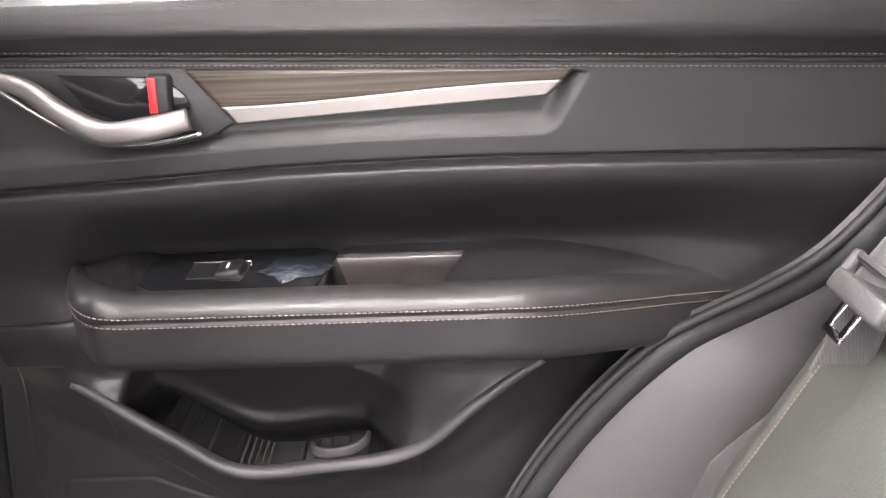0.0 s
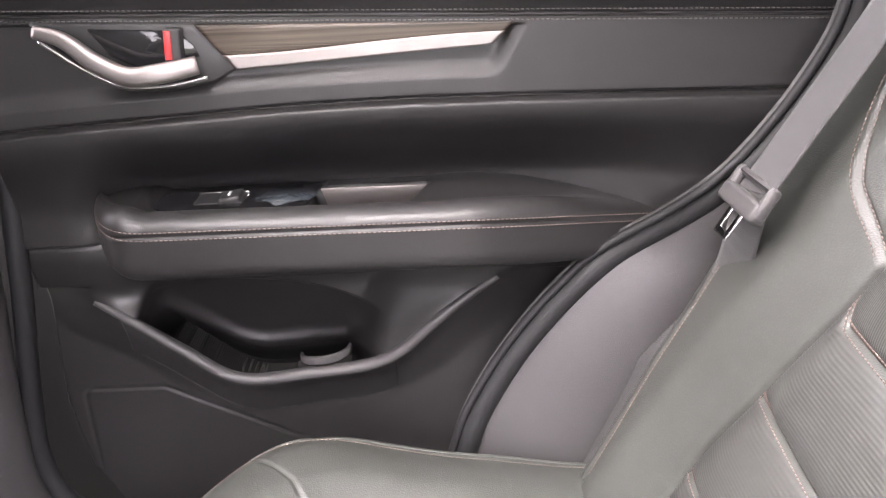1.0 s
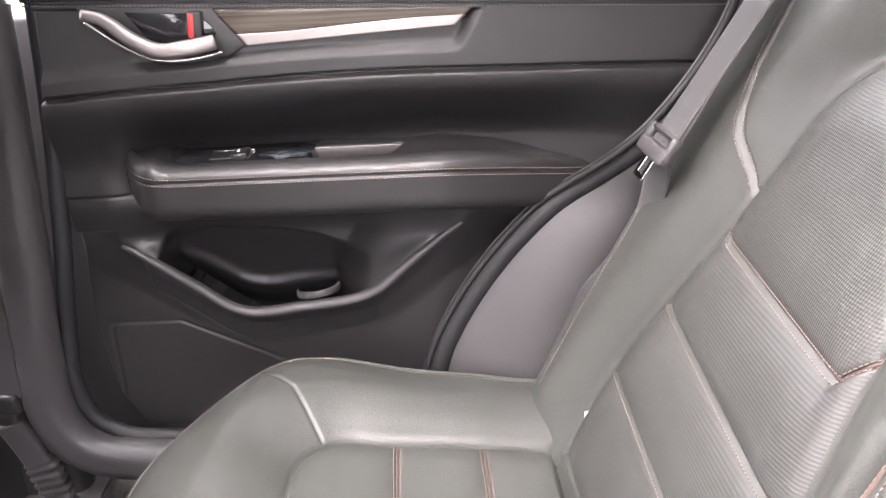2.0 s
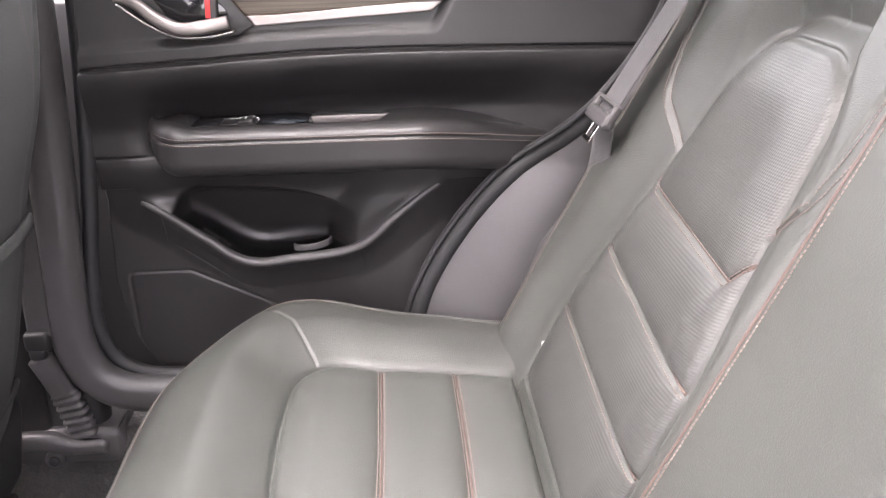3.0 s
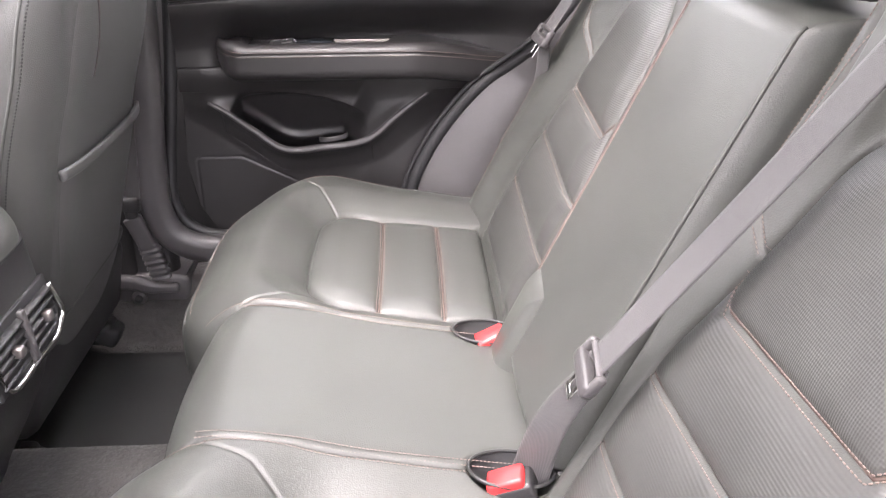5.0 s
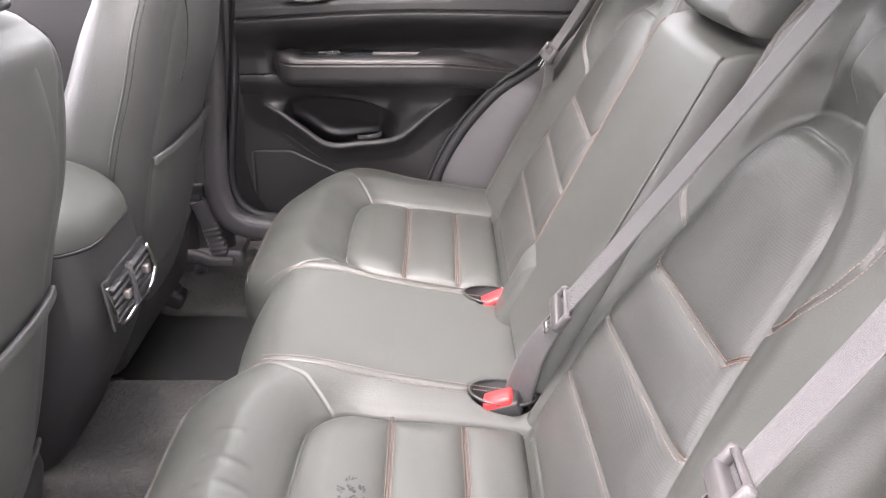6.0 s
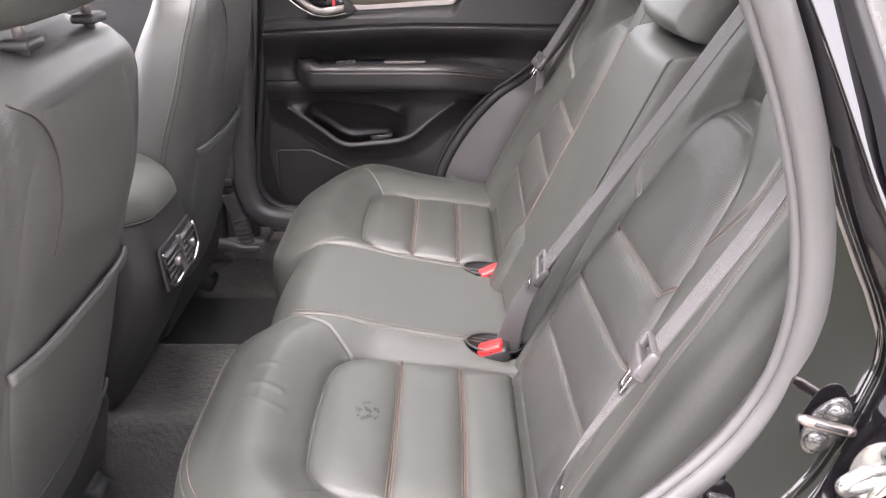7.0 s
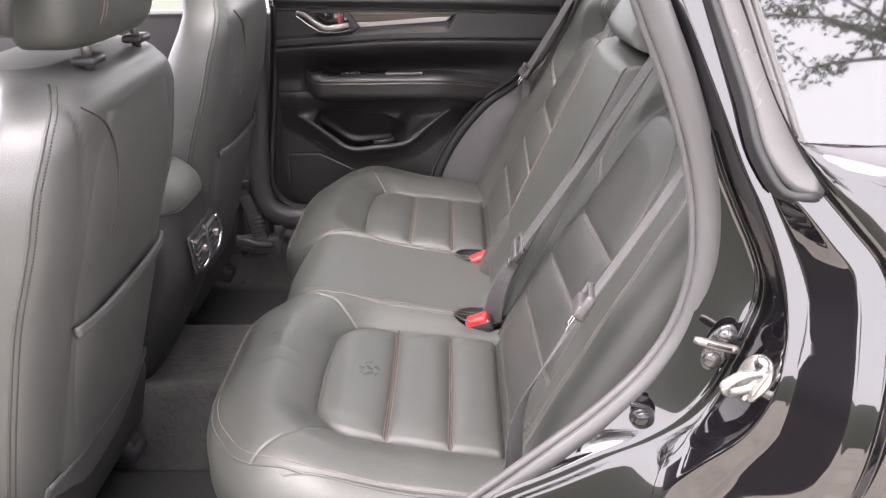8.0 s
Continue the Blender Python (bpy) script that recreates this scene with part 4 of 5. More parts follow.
BACK_SEAMS = (0.958, 0.874, 0.787)


def seam_height(k, w):
    return upper_seam(w) if k == 0 else BACK_SEAMS[k] + (0.010 if k == 1 else 0.006) * ((w - 0.37) / 0.17)


def back_surface(z, w):
    g = back_gap(z, w)
    x = back_x(z)
    high = smooth(1.04, 1.12, z)
    # the wings stand forward of the insert; above its top edge the back falls away behind it
    outside = w > 0.37
    x = x - np.where(outside, 0.031 * smooth(0.0, 0.085, g), 0.014 * smooth(0.0, 0.045, g)) * smooth(1.28, 1.20, z)
    over = smooth(-0.015, 0.030, w - back_inner(z)) * smooth(-0.015, 0.030, back_outer(z) - w)
    x = x + 0.034 * high * smooth(-0.004, 0.022, g) * over * smooth(1.30, 1.17, z)
    x = x + 0.004 * bump(g, 0.0065) * (1 - 0.6 * high) + 0.007 * bump(g, 0.0024)
    ins = smooth(0.0, -0.008, g)
    # padded panels between the seams
    lines = [1.142 + 0 * w, seam_height(0, w), seam_height(1, w), seam_height(2, w), 0.69 + 0 * w]
    for k in range(4):
        hi, lo = lines[k], lines[k + 1]
        t = np.clip((z - lo) / (hi - lo), 0, 1)
        x = x - ins * (0.012, 0.012, 0.011, 0.010)[k] * (1 - np.abs(2 * t - 1) ** (5.0 if k == 0 else 3.0)) * smooth(0.0, -0.05, g) ** 0.6
    for k in range(3):
        x = x + ins * 0.004 * bump(z - lines[k + 1], 0.0035)
    # seams over the shoulders
    d = np.minimum(np.minimum(segment_gap(z, w, (1.005, 0.502), (1.05, 0.552)), segment_gap(z, w, (1.05, 0.552), (1.11, 0.588))), segment_gap(z, w, (1.11, 0.588), (1.25, 0.590)))
    d = np.minimum(d, np.minimum(segment_gap(z, w, (0.995, 0.242), (1.035, 0.208)), segment_gap(z, w, (1.035, 0.208), (1.25, 0.195))))
    x = x + 0.005 * bump(d, 0.0026)
    # creases from the insert's top corners to the upper pad
    e = np.minimum(segment_gap(z, w, (1.13, 0.295), (1.25, 0.315)), segment_gap(z, w, (1.13, 0.455), (1.25, 0.44)))
    x = x + 0.003 * bump(e, 0.003)
    # the upper pad
    top = round_rect(z, w, 1.175, 1.45, 0.30, 0.455, 0.03)
    x = x - 0.010 * smooth(0.02, -0.05, top)
    # soft pulls in the leather
    x = x + 0.0010 * np.sin(36 * z + 21 * w) * np.sin(33 * w - 15 * z) * smooth(0.0, 0.03, g)
    # the edges roll back
    t = np.clip((0.700 - w) / 0.055, 0, 1)
    x = x + 0.060 * (1 - np.sqrt(np.maximum(0, 1 - (1 - t) ** 2)))
    x = x + 0.006 * bump(w - 0.652, 0.0032)
    t = np.clip((w - 0.163) / 0.026, 0, 1)
    x = x + 0.055 * (1 - np.sqrt(np.maximum(0, 1 - (1 - t) ** 2)))
    t = np.clip((1.30 - z) / 0.06, 0, 1)
    x = x + 0.06 * (1 - np.sqrt(np.maximum(0, 1 - (1 - t) ** 2)))
    return x


BACK_N = (-0.92, 0, 0.38)


def backrest(s, label):
    th = thing("rear_seat_back", label, "seat back", "rear seat backs")
    wv = np.concatenate([np.linspace(0.163, 0.27, 80), np.linspace(0.27, 0.46, 60)[1:], np.linspace(0.46, 0.60, 90)[1:], np.linspace(0.60, 0.700, 50)[1:]])
    zv = np.concatenate([np.linspace(0.655, 1.2, 330), np.linspace(1.2, 1.30, 40)[1:]])
    Zg, Wg = np.meshgrid(zv, wv, indexing="ij")
    Xg = back_surface(Zg, Wg)
    P = np.stack([Xg, s * Wg, Zg], -1)
    side = []
    for dw, dx in ((0.0015, 0.02), (0.0, 0.05), (-0.02, 0.09)):
        q = P[:, -1].copy()
        q[:, 0] += dx
        q[:, 1] += s * dw
        side.append(q)
    inn = []
    for dx in (0.12, 0.05):
        q = P[:, 0].copy()
        q[:, 0] += dx
        inn.append(q)
    P = np.concatenate([np.stack(inn, 1), P, np.stack(side, 1)], 1)
    top = []
    for dx in (0.03, 0.10):
        q = P[-1].copy()
        q[:, 0] += dx
        top.append(q)
    P = np.concatenate([P, np.array(top)])
    ob = sheet("pad", P, LEATHER, th, flip=s < 0)

    def along(pts, mat=THREAD, r=0.0007):
        p = spline(pts, 90)
        stitches(np.stack([back_surface(p[:, 0], p[:, 1]), s * p[:, 1], p[:, 0]], 1), BACK_N, mat, ob, r=r)
    for k, zs in enumerate(BACK_SEAMS):
        lo_, hi_ = float(back_inner(zs)) + 0.004, float(back_outer(zs)) - 0.004
        ws = np.linspace(lo_, hi_, 120)
        zl = seam_height(k, ws)
        for o in (-0.0034, 0.0034) if k == 0 else (-0.0034,):
            stitches(np.stack([back_surface(zl + o, ws) - 0.0012, s * ws, zl + o], 1), BACK_N, THREAD, ob, r=0.0007)
        sweep("piping", np.stack([back_surface(zl, ws) - 0.0012, s * ws, zl], 1), circle(0.0017, 8), PIPE, ob, "copper brown piping")
    along([(0.72, 0.643), (0.95, 0.648), (1.27, 0.645)])
    for o in (-0.006, 0.006):
        along([(1.008, 0.506 + o), (1.05, 0.552 + o), (1.11, 0.588 + o), (1.25, 0.590 + o)])
        along([(1.0, 0.240 + o), (1.035, 0.208 + o), (1.25, 0.195 + o)])
    # perforated upper insert and ribbed panels, lying on the pad
    panels = [("perforated_insert", LEATHER_INSERT, "finely perforated black leather insert", lambda w: seam_height(0, w) + 0.0035, lambda w: 1.136 + 0 * w)]
    for k in range(3):
        low = (lambda w, k=k: seam_height(k + 1, w) + 0.0035) if k < 2 else (lambda w: 0.70 + 0 * w)
        panels.append(("ribbed_insert", RIBBED, "finely ribbed black leather panel", low, lambda w, k=k: seam_height(k, w) - 0.0035))
    for name, mat, lab, low, high in panels:
        zm = float(low(np.array(0.37)) + high(np.array(0.37))) / 2
        v = np.linspace(0, 1, 70)
        rows = []
        for k in np.linspace(0, 1, 50):
            z = np.full(70, zm)
            for _ in range(3):
                curl = 0.070 * (1 - np.sqrt(1 - np.clip((z - 1.074) / 0.066, 0, 1) ** 2))
                a, b = back_inner(z) + 0.0035 + curl, back_outer(z) - 0.0035 - curl
                w = a + (b - a) * v
                z = low(w) * (1 - k) + high(w) * k
            rows.append(np.stack([back_surface(z, w) - 0.0010, s * w, z], -1))
        sheet(name, np.array(rows), mat, th, lab, flip=s < 0)
    return th


far_back = backrest(1, "black leather rear backrest beside the closed door")
near_back = backrest(-1, "black leather rear backrest beside the open doorway")

mid = thing("rear_seat_back", "plain black leather middle backrest that folds down", "seat back", "rear seat backs")


def mid_x(z):
    return 0.172 + 0.47 * (z - 0.66)


def block_on_back(z0, z1, y0, y1, thick, swell, r, lean=mid_x):
    zv, yv_ = np.linspace(z0, z1, 90), np.linspace(y0, y1, 70)
    Zg, Yg = np.meshgrid(zv, yv_, indexing="ij")
    e = np.minimum(np.minimum(Zg - z0, z1 - Zg), np.minimum(Yg - y0, y1 - Yg))
    t = np.clip(e / r, 0, 1)
    d = 1 - np.sqrt(np.maximum(0, 1 - (1 - t) ** 2))
    Xg = lean(Zg) + thick * d - swell * (1 - ((2 * Yg - y0 - y1) / (y1 - y0)) ** 2)
    return np.stack([Xg, Yg, Zg], -1)


mid_pad = sheet("pad", block_on_back(0.70, 1.184, -0.157, 0.160, 0.040, 0.008, 0.018), LEATHER, mid, back=(0.10, 0, 0))
sheet("lower_pad", block_on_back(0.660, 0.815, 0.045, 0.150, 0.048, 0.004, 0.036, lambda z: mid_x(z) - 0.016), LEATHER, mid, back=(0.05, 0, 0))
def mid_pad_x(z, y):
    """The middle pad's face, with its rounded edges."""
    e = np.minimum(np.minimum(z - 0.70, 1.184 - z), np.minimum(y + 0.157, 0.160 - y))
    t = np.clip(e / 0.018, 0, 1)
    return mid_x(z) + 0.040 * (1 - np.sqrt(np.maximum(0, 1 - (1 - t) ** 2))) - 0.008 * (1 - ((2 * y - 0.003) / 0.317) ** 2)


zs = np.linspace(0.80, 1.175, 90)
for y in (0.1365, 0.1505):
    stitches(np.stack([mid_pad_x(zs, y + 0 * zs), y + 0 * zs, zs], 1), BACK_N, THREAD, mid_pad, r=0.0008)
zs = np.linspace(0.78, 1.175, 80)
sweep("seam_band", np.stack([mid_pad_x(zs, 0.1435 + 0 * zs) - 0.0004, 0.1435 + 0 * zs, zs], 1), slab(0.0035, 0.0024, 0.0010), PIPE, mid_pad, "copper brown seam band", up=(-1, 0, 0.4))
sweep("edge_welt", np.stack([mid_pad_x(zs, -0.1425 + 0 * zs), -0.1425 + 0 * zs, zs], 1), circle(0.0026, 10), LEATHER, mid_pad, up=(-1, 0, 0.4))
hr = thing("rear_headrest", "black leather middle headrest, pushed down", "headrest")
sheet("pad", block_on_back(1.196, 1.36, -0.140, 0.140, 0.06, 0.012, 0.035, lambda z: mid_x(z) - 0.012 + 0.15 * (z - 1.20)), LEATHER, hr, back=(0.10, 0, 0))

# buckles in their wells, on the inner edges of the outer cushions
for s, lab in ((1, "red release button of a belt buckle in a dark well"), (-1, "red belt buckle in a dark well, tongue out")):
    bk = thing("belt_buckle", lab, "belt buckle", "belt buckles")
    x0, y0, z0 = (0.172, 0.132, 0.685) if s > 0 else (0.160, -0.166, 0.684)
    turn = np.linspace(0, 2 * math.pi, 33)
    ring = [(0.168 + 0.048 * math.cos(a), s * 0.149 + 0.032 * math.sin(a), 0.703 - 0.005 * math.cos(a)) for a in turn]
    sweep("well_rim", ring, circle(0.0022, 8), PLASTIC, bk)
    dish = np.array([[(0.168 + r * 0.048 * math.cos(a), s * 0.149 + r * 0.032 * math.sin(a), 0.6805 + 0.022 * r**3 - 0.005 * r * math.cos(a)) for a in turn] for r in (0.0, 0.4, 0.65, 0.85, 1.0)])
    sheet("well", dish, RUBBER, bk)
    part("housing", rounded((0.050, 0.036, 0.024), 0.005, (x0 + 0.008, y0, z0 + 0.008), (0, -22, 8 * s)), PLASTIC, bk)
    part("release_button", rounded((0.042, 0.030, 0.016), 0.004, (x0, y0 - 0.001, z0 + 0.019), (0, -22, 8 * s)), RED, bk, "bright red release button")
for s in (1, -1):
    for x, w, z in ((0.222, 0.236, 0.728), (0.229, 0.556, 0.728)):
        tagged(part("white_clip", rounded((0.006, 0.005, 0.011), 0.0018, (x, s * w, z)), WHITE_PLASTIC, None), "small white clip in the gap behind the cushion", "clip", "white clips")


# ---------------------------------------------------------------- seat belts
def ribbon(name, pts, width_dir, width, mat, parent, label="", count=60, fold=0.0):
    p = spline(pts, count)
    wd = np.array(width_dir, float)
    if wd.ndim == 1:
        wd = np.repeat(wd[None], count, 0)
    else:
        wd = spline(wd, count)
    wd = wd / np.linalg.norm(wd, axis=1)[:, None]
    t = np.gradient(p, axis=0)
    n = np.cross(t, wd)
    n /= np.linalg.norm(n, axis=1)[:, None]
    k = np.linspace(-0.5, 0.5, 11)
    front = p[:, None] + wd[:, None] * (k * width)[None, :, None] + n[:, None] * (fold * (k**2))[None, :, None]
    backs = front + n[:, None] * 0.0013
    pts3 = np.concatenate([front, backs[:, ::-1]], 1)
    return sheet(name, pts3, mat, parent, label, shut_v=True)


def tongue(parent, at, along, across):
    """A belt's plastic loop with its steel plate, on webbing that runs along one way and lies flat across another."""
    zv = Vector(along).normalized()
    yv = zv.cross(Vector(across)).normalized()
    xv = yv.cross(zv)
    m = Matrix.Translation(at) @ Matrix((xv, yv, zv)).transposed().to_4x4()
    bm = bmesh.new()
    for sz, loc in (((0.058, 0.016, 0.018), (0, 0, -0.010)), ((0.054, 0.009, 0.007), (0, 0, 0.011)), ((0.009, 0.012, 0.030), (-0.026, 0, 0)), ((0.009, 0.012, 0.030), (0.026, 0, 0))):
        b = rounded(sz, 0.0045, loc)
        me = bpy.data.meshes.new("tmp")
        b.to_mesh(me)
        b.free()
        bm.from_mesh(me)
        bpy.data.meshes.remove(me)
    bmesh.ops.transform(bm, matrix=m, verts=bm.verts)
    part("loop", bm, TRIM, parent, "dark grey plastic loop")
    bm = bmesh.new()
    for sz, loc in (((0.006, 0.0025, 0.028), (-0.008, 0, -0.028)), ((0.006, 0.0025, 0.028), (0.008, 0, -0.028)), ((0.022, 0.0025, 0.007), (0, 0, -0.040))):
        b = rounded(sz, 0.0010, loc, segments=2)
        me = bpy.data.meshes.new("tmp")
        b.to_mesh(me)
        b.free()
        bm.from_mesh(me)
        bpy.data.meshes.remove(me)
    bmesh.ops.transform(bm, matrix=m, verts=bm.verts)
    part("steel_plate", bm, CHROME, parent, "bright steel tongue plate")


for s, lab, mid_, up_, low_ in (
    (1, "dark grey seat belt hanging beside the closed door", (0.308, 0.600, 1.030), (0.398, 0.600, 1.180), (0.252, 0.690, 0.80)),
    (-1, "dark grey seat belt hanging beside the open doorway", (0.279, -0.705, 1.009), (0.385, -0.700, 1.185), (0.205, -0.690, 0.86)),
):
    bt = thing("seat_belt", lab, "seat belt", "seat belts")
    top = [(0.50, s * 0.615, 1.36), up_, mid_]
    ribbon("upper_webbing", top, (0.25, -s * 0.9, 0.1), 0.044, WEBBING, bt)
    tuck = 0.024 if s > 0 else -0.002
    low = [mid_, ((mid_[0] + low_[0]) / 2 + tuck, (mid_[1] + low_[1]) / 2, (mid_[2] + low_[2]) / 2), low_, (0.195, s * 0.70, 0.68)]
    ribbon("lower_webbing", low, [(0.25, -s * 0.9, 0.1), (0.5, -s * 0.8, 0.0), (0.6, -s * 0.7, 0)], 0.044, WEBBING, bt)
    tongue(bt, (mid_[0] - 0.004, mid_[1], mid_[2]), Vector(up_) - Vector(mid_), (0.25, -s * 0.9, 0.1))
bt = thing("seat_belt", "dark grey middle seat belt across the backrest", "seat belt", "seat belts")
ribbon("upper_webbing", [(0.455, -0.345, 1.29), (0.345, -0.268, 1.07), (0.238, -0.205, 0.872)], (0.12, -0.95, 0.1), 0.044, WEBBING, bt)
ribbon("lower_webbing", [(0.243, -0.205, 0.873), (0.205, -0.17, 0.78), (0.185, -0.150, 0.685)], [(0.12, -0.95, 0.1), (0.5, -0.7, 0.0), (0.8, -0.4, 0)], 0.044, WEBBING, bt)
tongue(bt, (0.234, -0.203, 0.868), (0.107, -0.063, 0.198), (0.12, -0.95, 0.1))


# ---------------------------------------------------------------- front seats
def front_back_x(z):
    return curve([(0.58, -0.485), (0.71, -0.447), (0.85, -0.412), (0.95, -0.386), (1.055, -0.352), (1.15, -0.335), (1.20, -0.328), (1.245, -0.333), (1.268, -0.352), (1.278, -0.385)], z)


def front_half(z):
    return curve([(0.58, 0.215), (0.70, 0.240), (0.90, 0.250), (1.05, 0.248), (1.15, 0.235), (1.22, 0.205), (1.278, 0.14)], z)


def front_seat():
    th = thing("front_seat", "black leather front seat seen from behind", "car seat", "front seats")
    zv = np.concatenate([np.linspace(0.58, 1.15, 60), np.linspace(1.15, 1.278, 30)[1:]])
    a = np.linspace(0, 2 * math.pi, 97)[:-1]
    rows = []
    for z in zv:
        hw, xb = float(front_half(z)) * 1.055, float(front_back_x(z))
        depth = 0.17 - 0.05 * float(smooth(1.0, 1.27, z))
        cx = xb - depth / 2
        c, s_ = np.cos(a), np.sin(a)
        x = cx + depth / 2 * np.sign(c) * np.abs(c) ** 0.55
        y = hw * np.sign(s_) * np.abs(s_) ** 0.55
        back = x > cx
        # side wings stand back from the panel, with a stitched groove between
        x = x + np.where(back, 0.004 * np.exp(-((np.abs(y) - 0.185) / 0.004) ** 2) * -1, 0)
        rows.append(np.stack([x, y, z - 0.016 * float(smooth(1.1, 1.278, z)) + 0 * x], 1))
    g = np.array(rows)
    body = sheet("backrest", g, SEAT_VINYL, th, shut_v=True)
    top = g[-1]
    obj("top_cap", np.concatenate([top, [top.mean(0) + np.array((0, 0, 0.006))]]), [(i, (i + 1) % len(top), len(top)) for i in range(len(top))], LEATHER, body)
    # back panel and its pocket
    zv, v = np.linspace(0.66, 1.20, 70), np.linspace(-1, 1, 60)
    Zg, Vg = np.meshgrid(zv, v, indexing="ij")
    half = 0.175 - 0.05 * np.clip((Zg - 1.05) / 0.15, 0, 1) ** 2
    Yg = half * Vg
    Xg = front_back_x(Zg) + 0.004 - 0.010 * np.abs(Vg) ** 8
    sheet("back_panel", np.stack([Xg, Yg, Zg], -1), SEAT_VINYL, th, flip=False)
    zv = np.linspace(0.665, 0.908, 40)
    Zg, Vg = np.meshgrid(zv, v, indexing="ij")
    Yg = 0.182 * Vg
    Xg = front_back_x(Zg) + 0.0025 + (0.005 + 0.010 * smooth(0.70, 0.90, Zg)) * (1 - np.abs(Vg) ** 4) - 0.020 * np.abs(Vg) ** 8
    sheet("seat_pocket", np.stack([Xg, Yg, Zg], -1), SEAT_VINYL, th, back=(-0.004, 0, 0))
    ys = np.linspace(-0.182, 0.182, 40)
    sweep("pocket_hem", np.stack([front_back_x(0.91) + 0.003 + 0.014 * (1 - np.abs(ys / 0.182) ** 4), ys, 0.912 + 0 * ys], 1), slab(0.008, 0.016, 0.0035), SEAT_VINYL, th)
    for s in (-1, 1):
        # outer corner seam and the curved seam of the shoulder
        zs = np.linspace(0.68, 1.262, 80)
        yy = front_half(zs) - 0.022
        hw, dep = front_half(zs) * 1.055, 0.17 - 0.05 * smooth(1.0, 1.27, zs)
        c = 0.22
        side = np.stack([front_back_x(zs) - dep / 2 * (1 - c**0.55), s * hw * (1 - c * c) ** 0.275, zs - 0.016 * smooth(1.1, 1.278, zs)], 1)
        sweep("seam_welt", side + np.array((0, s * 0.0005, 0)), circle(0.0022, 8), LEATHER, body, up=(1, 0, 0))
        stitches(side + np.array((0.009, 0, 0)), (0.5, s, 0), RUBBER, body, r=0.0012)
        arc = spline([(s * 0.200, 1.226), (s * 0.14, 1.194), (s * 0.104, 1.15), (s * 0.094, 1.093), (s * 0.105, 1.03)], 60)
        p = np.stack([front_back_x(arc[:, 1]) + 0.0045, arc[:, 0], arc[:, 1]], 1)
        if s < 0:
            stitches(p, (1, 0, 0), PIPE, body, r=0.0009)
            sweep("curved_seam", p - np.array((0.0008, 0, 0)), circle(0.0016, 6), RUBBER, body, up=(1, 0, 0))
    fz = np.linspace(0.585, 0.672, 12)
    fy = np.linspace(-0.205, 0.205, 40)
    Fz, Fy = np.meshgrid(fz, fy, indexing="ij")

    def round_back(y, z):
        across = np.clip(np.abs(y) / (front_half(z) * 1.055), 0, 1) ** (1 / 0.55)
        return front_back_x(z) - 0.085 * (1 - np.sqrt(1 - across**2) ** 0.55)
    sheet("lower_flap", np.stack([round_back(Fy, Fz) + 0.0045, Fy, Fz], -1), SEAT_VINYL, th, back=(-0.005, 0, 0))
    sweep("flap_hem", np.stack([round_back(fy, 0.672) + 0.005, fy, 0.672 + 0 * fy], 1), slab(0.006, 0.009, 0.0025), SEAT_VINYL, th)
    part("lower_shell", rounded((0.11, 0.46, 0.16), 0.03, (-0.535, 0, 0.585), (0, 12, 0)), PLASTIC, th)
    for y in (-0.2, 0.2):
        part("seat_rail", rounded((0.42, 0.045, 0.05), 0.01, (-0.72, y, 0.455)), PLASTIC, th)
        part("rail_cover", rounded((0.07, 0.05, 0.045), 0.012, (-0.535, y, 0.455), (0, 25, 0)), RUBBER, th)
    part("cushion", rounded((0.52, 0.50, 0.16), 0.05, (-0.76, 0, 0.60)), LEATHER, th)
    # headrest
    n = 40
    rows = []
    for zk in np.linspace(-1, 1, 36):
        z = 1.382 + 0.104 * zk
        e = (1 - abs(zk) ** 4) ** 0.35 if abs(zk) < 1 else 0.02
        hw = (0.156 - 0.010 * zk) * (0.62 + 0.38 * e)
        d = 0.062 * (0.5 + 0.5 * e)
        a = np.linspace(0, 2 * math.pi, 65)[:-1]
        c, s_ = np.cos(a), np.sin(a)
        x = -0.375 + d * np.sign(c) * np.abs(c) ** 0.6 + 0.012 * zk
        y = hw * np.sign(s_) * np.abs(s_) ** 0.6
        rows.append(np.stack([x, y, z + 0 * x], 1))
    g = np.array(rows)
    for k in (0, -1):
        c = g[k].mean(0)
        g = np.concatenate([np.repeat(c[None, None], g.shape[1], 1), g]) if k == 0 else np.concatenate([g, np.repeat(c[None, None], g.shape[1], 1)])
    head = sheet("headrest", g, LEATHER, th, shut_v=True)
    for s in (-1, 1):
        zs = np.linspace(1.30, 1.47, 40)
        for o in (0.0, 0.012):
            stitches(np.stack([-0.312 + 0.012 * (zs - 1.385) / 0.098 - 0.02 * np.abs((zs - 1.385) / 0.098) ** 4, s * (0.085 + o - 0.02 * (zs - 1.30) / 0.17), zs], 1), (1, 0, 0), THREAD, head, r=0.0009)
        part("headrest_post", rod((-0.353, s * 0.089, 1.25), (-0.358, s * 0.089, 1.32), 0.0065), METAL, th, "bright steel post")
        part("post_guide", rounded((0.032, 0.042, 0.012), 0.005, (-0.353, s * 0.089, 1.264)), PLASTIC, th)
    th.matrix_basis = pose(0, -0.42, 0)
    return th


near_front = front_seat()
copy_thing(near_front, pose(-0.012, 0.398, 0.012))

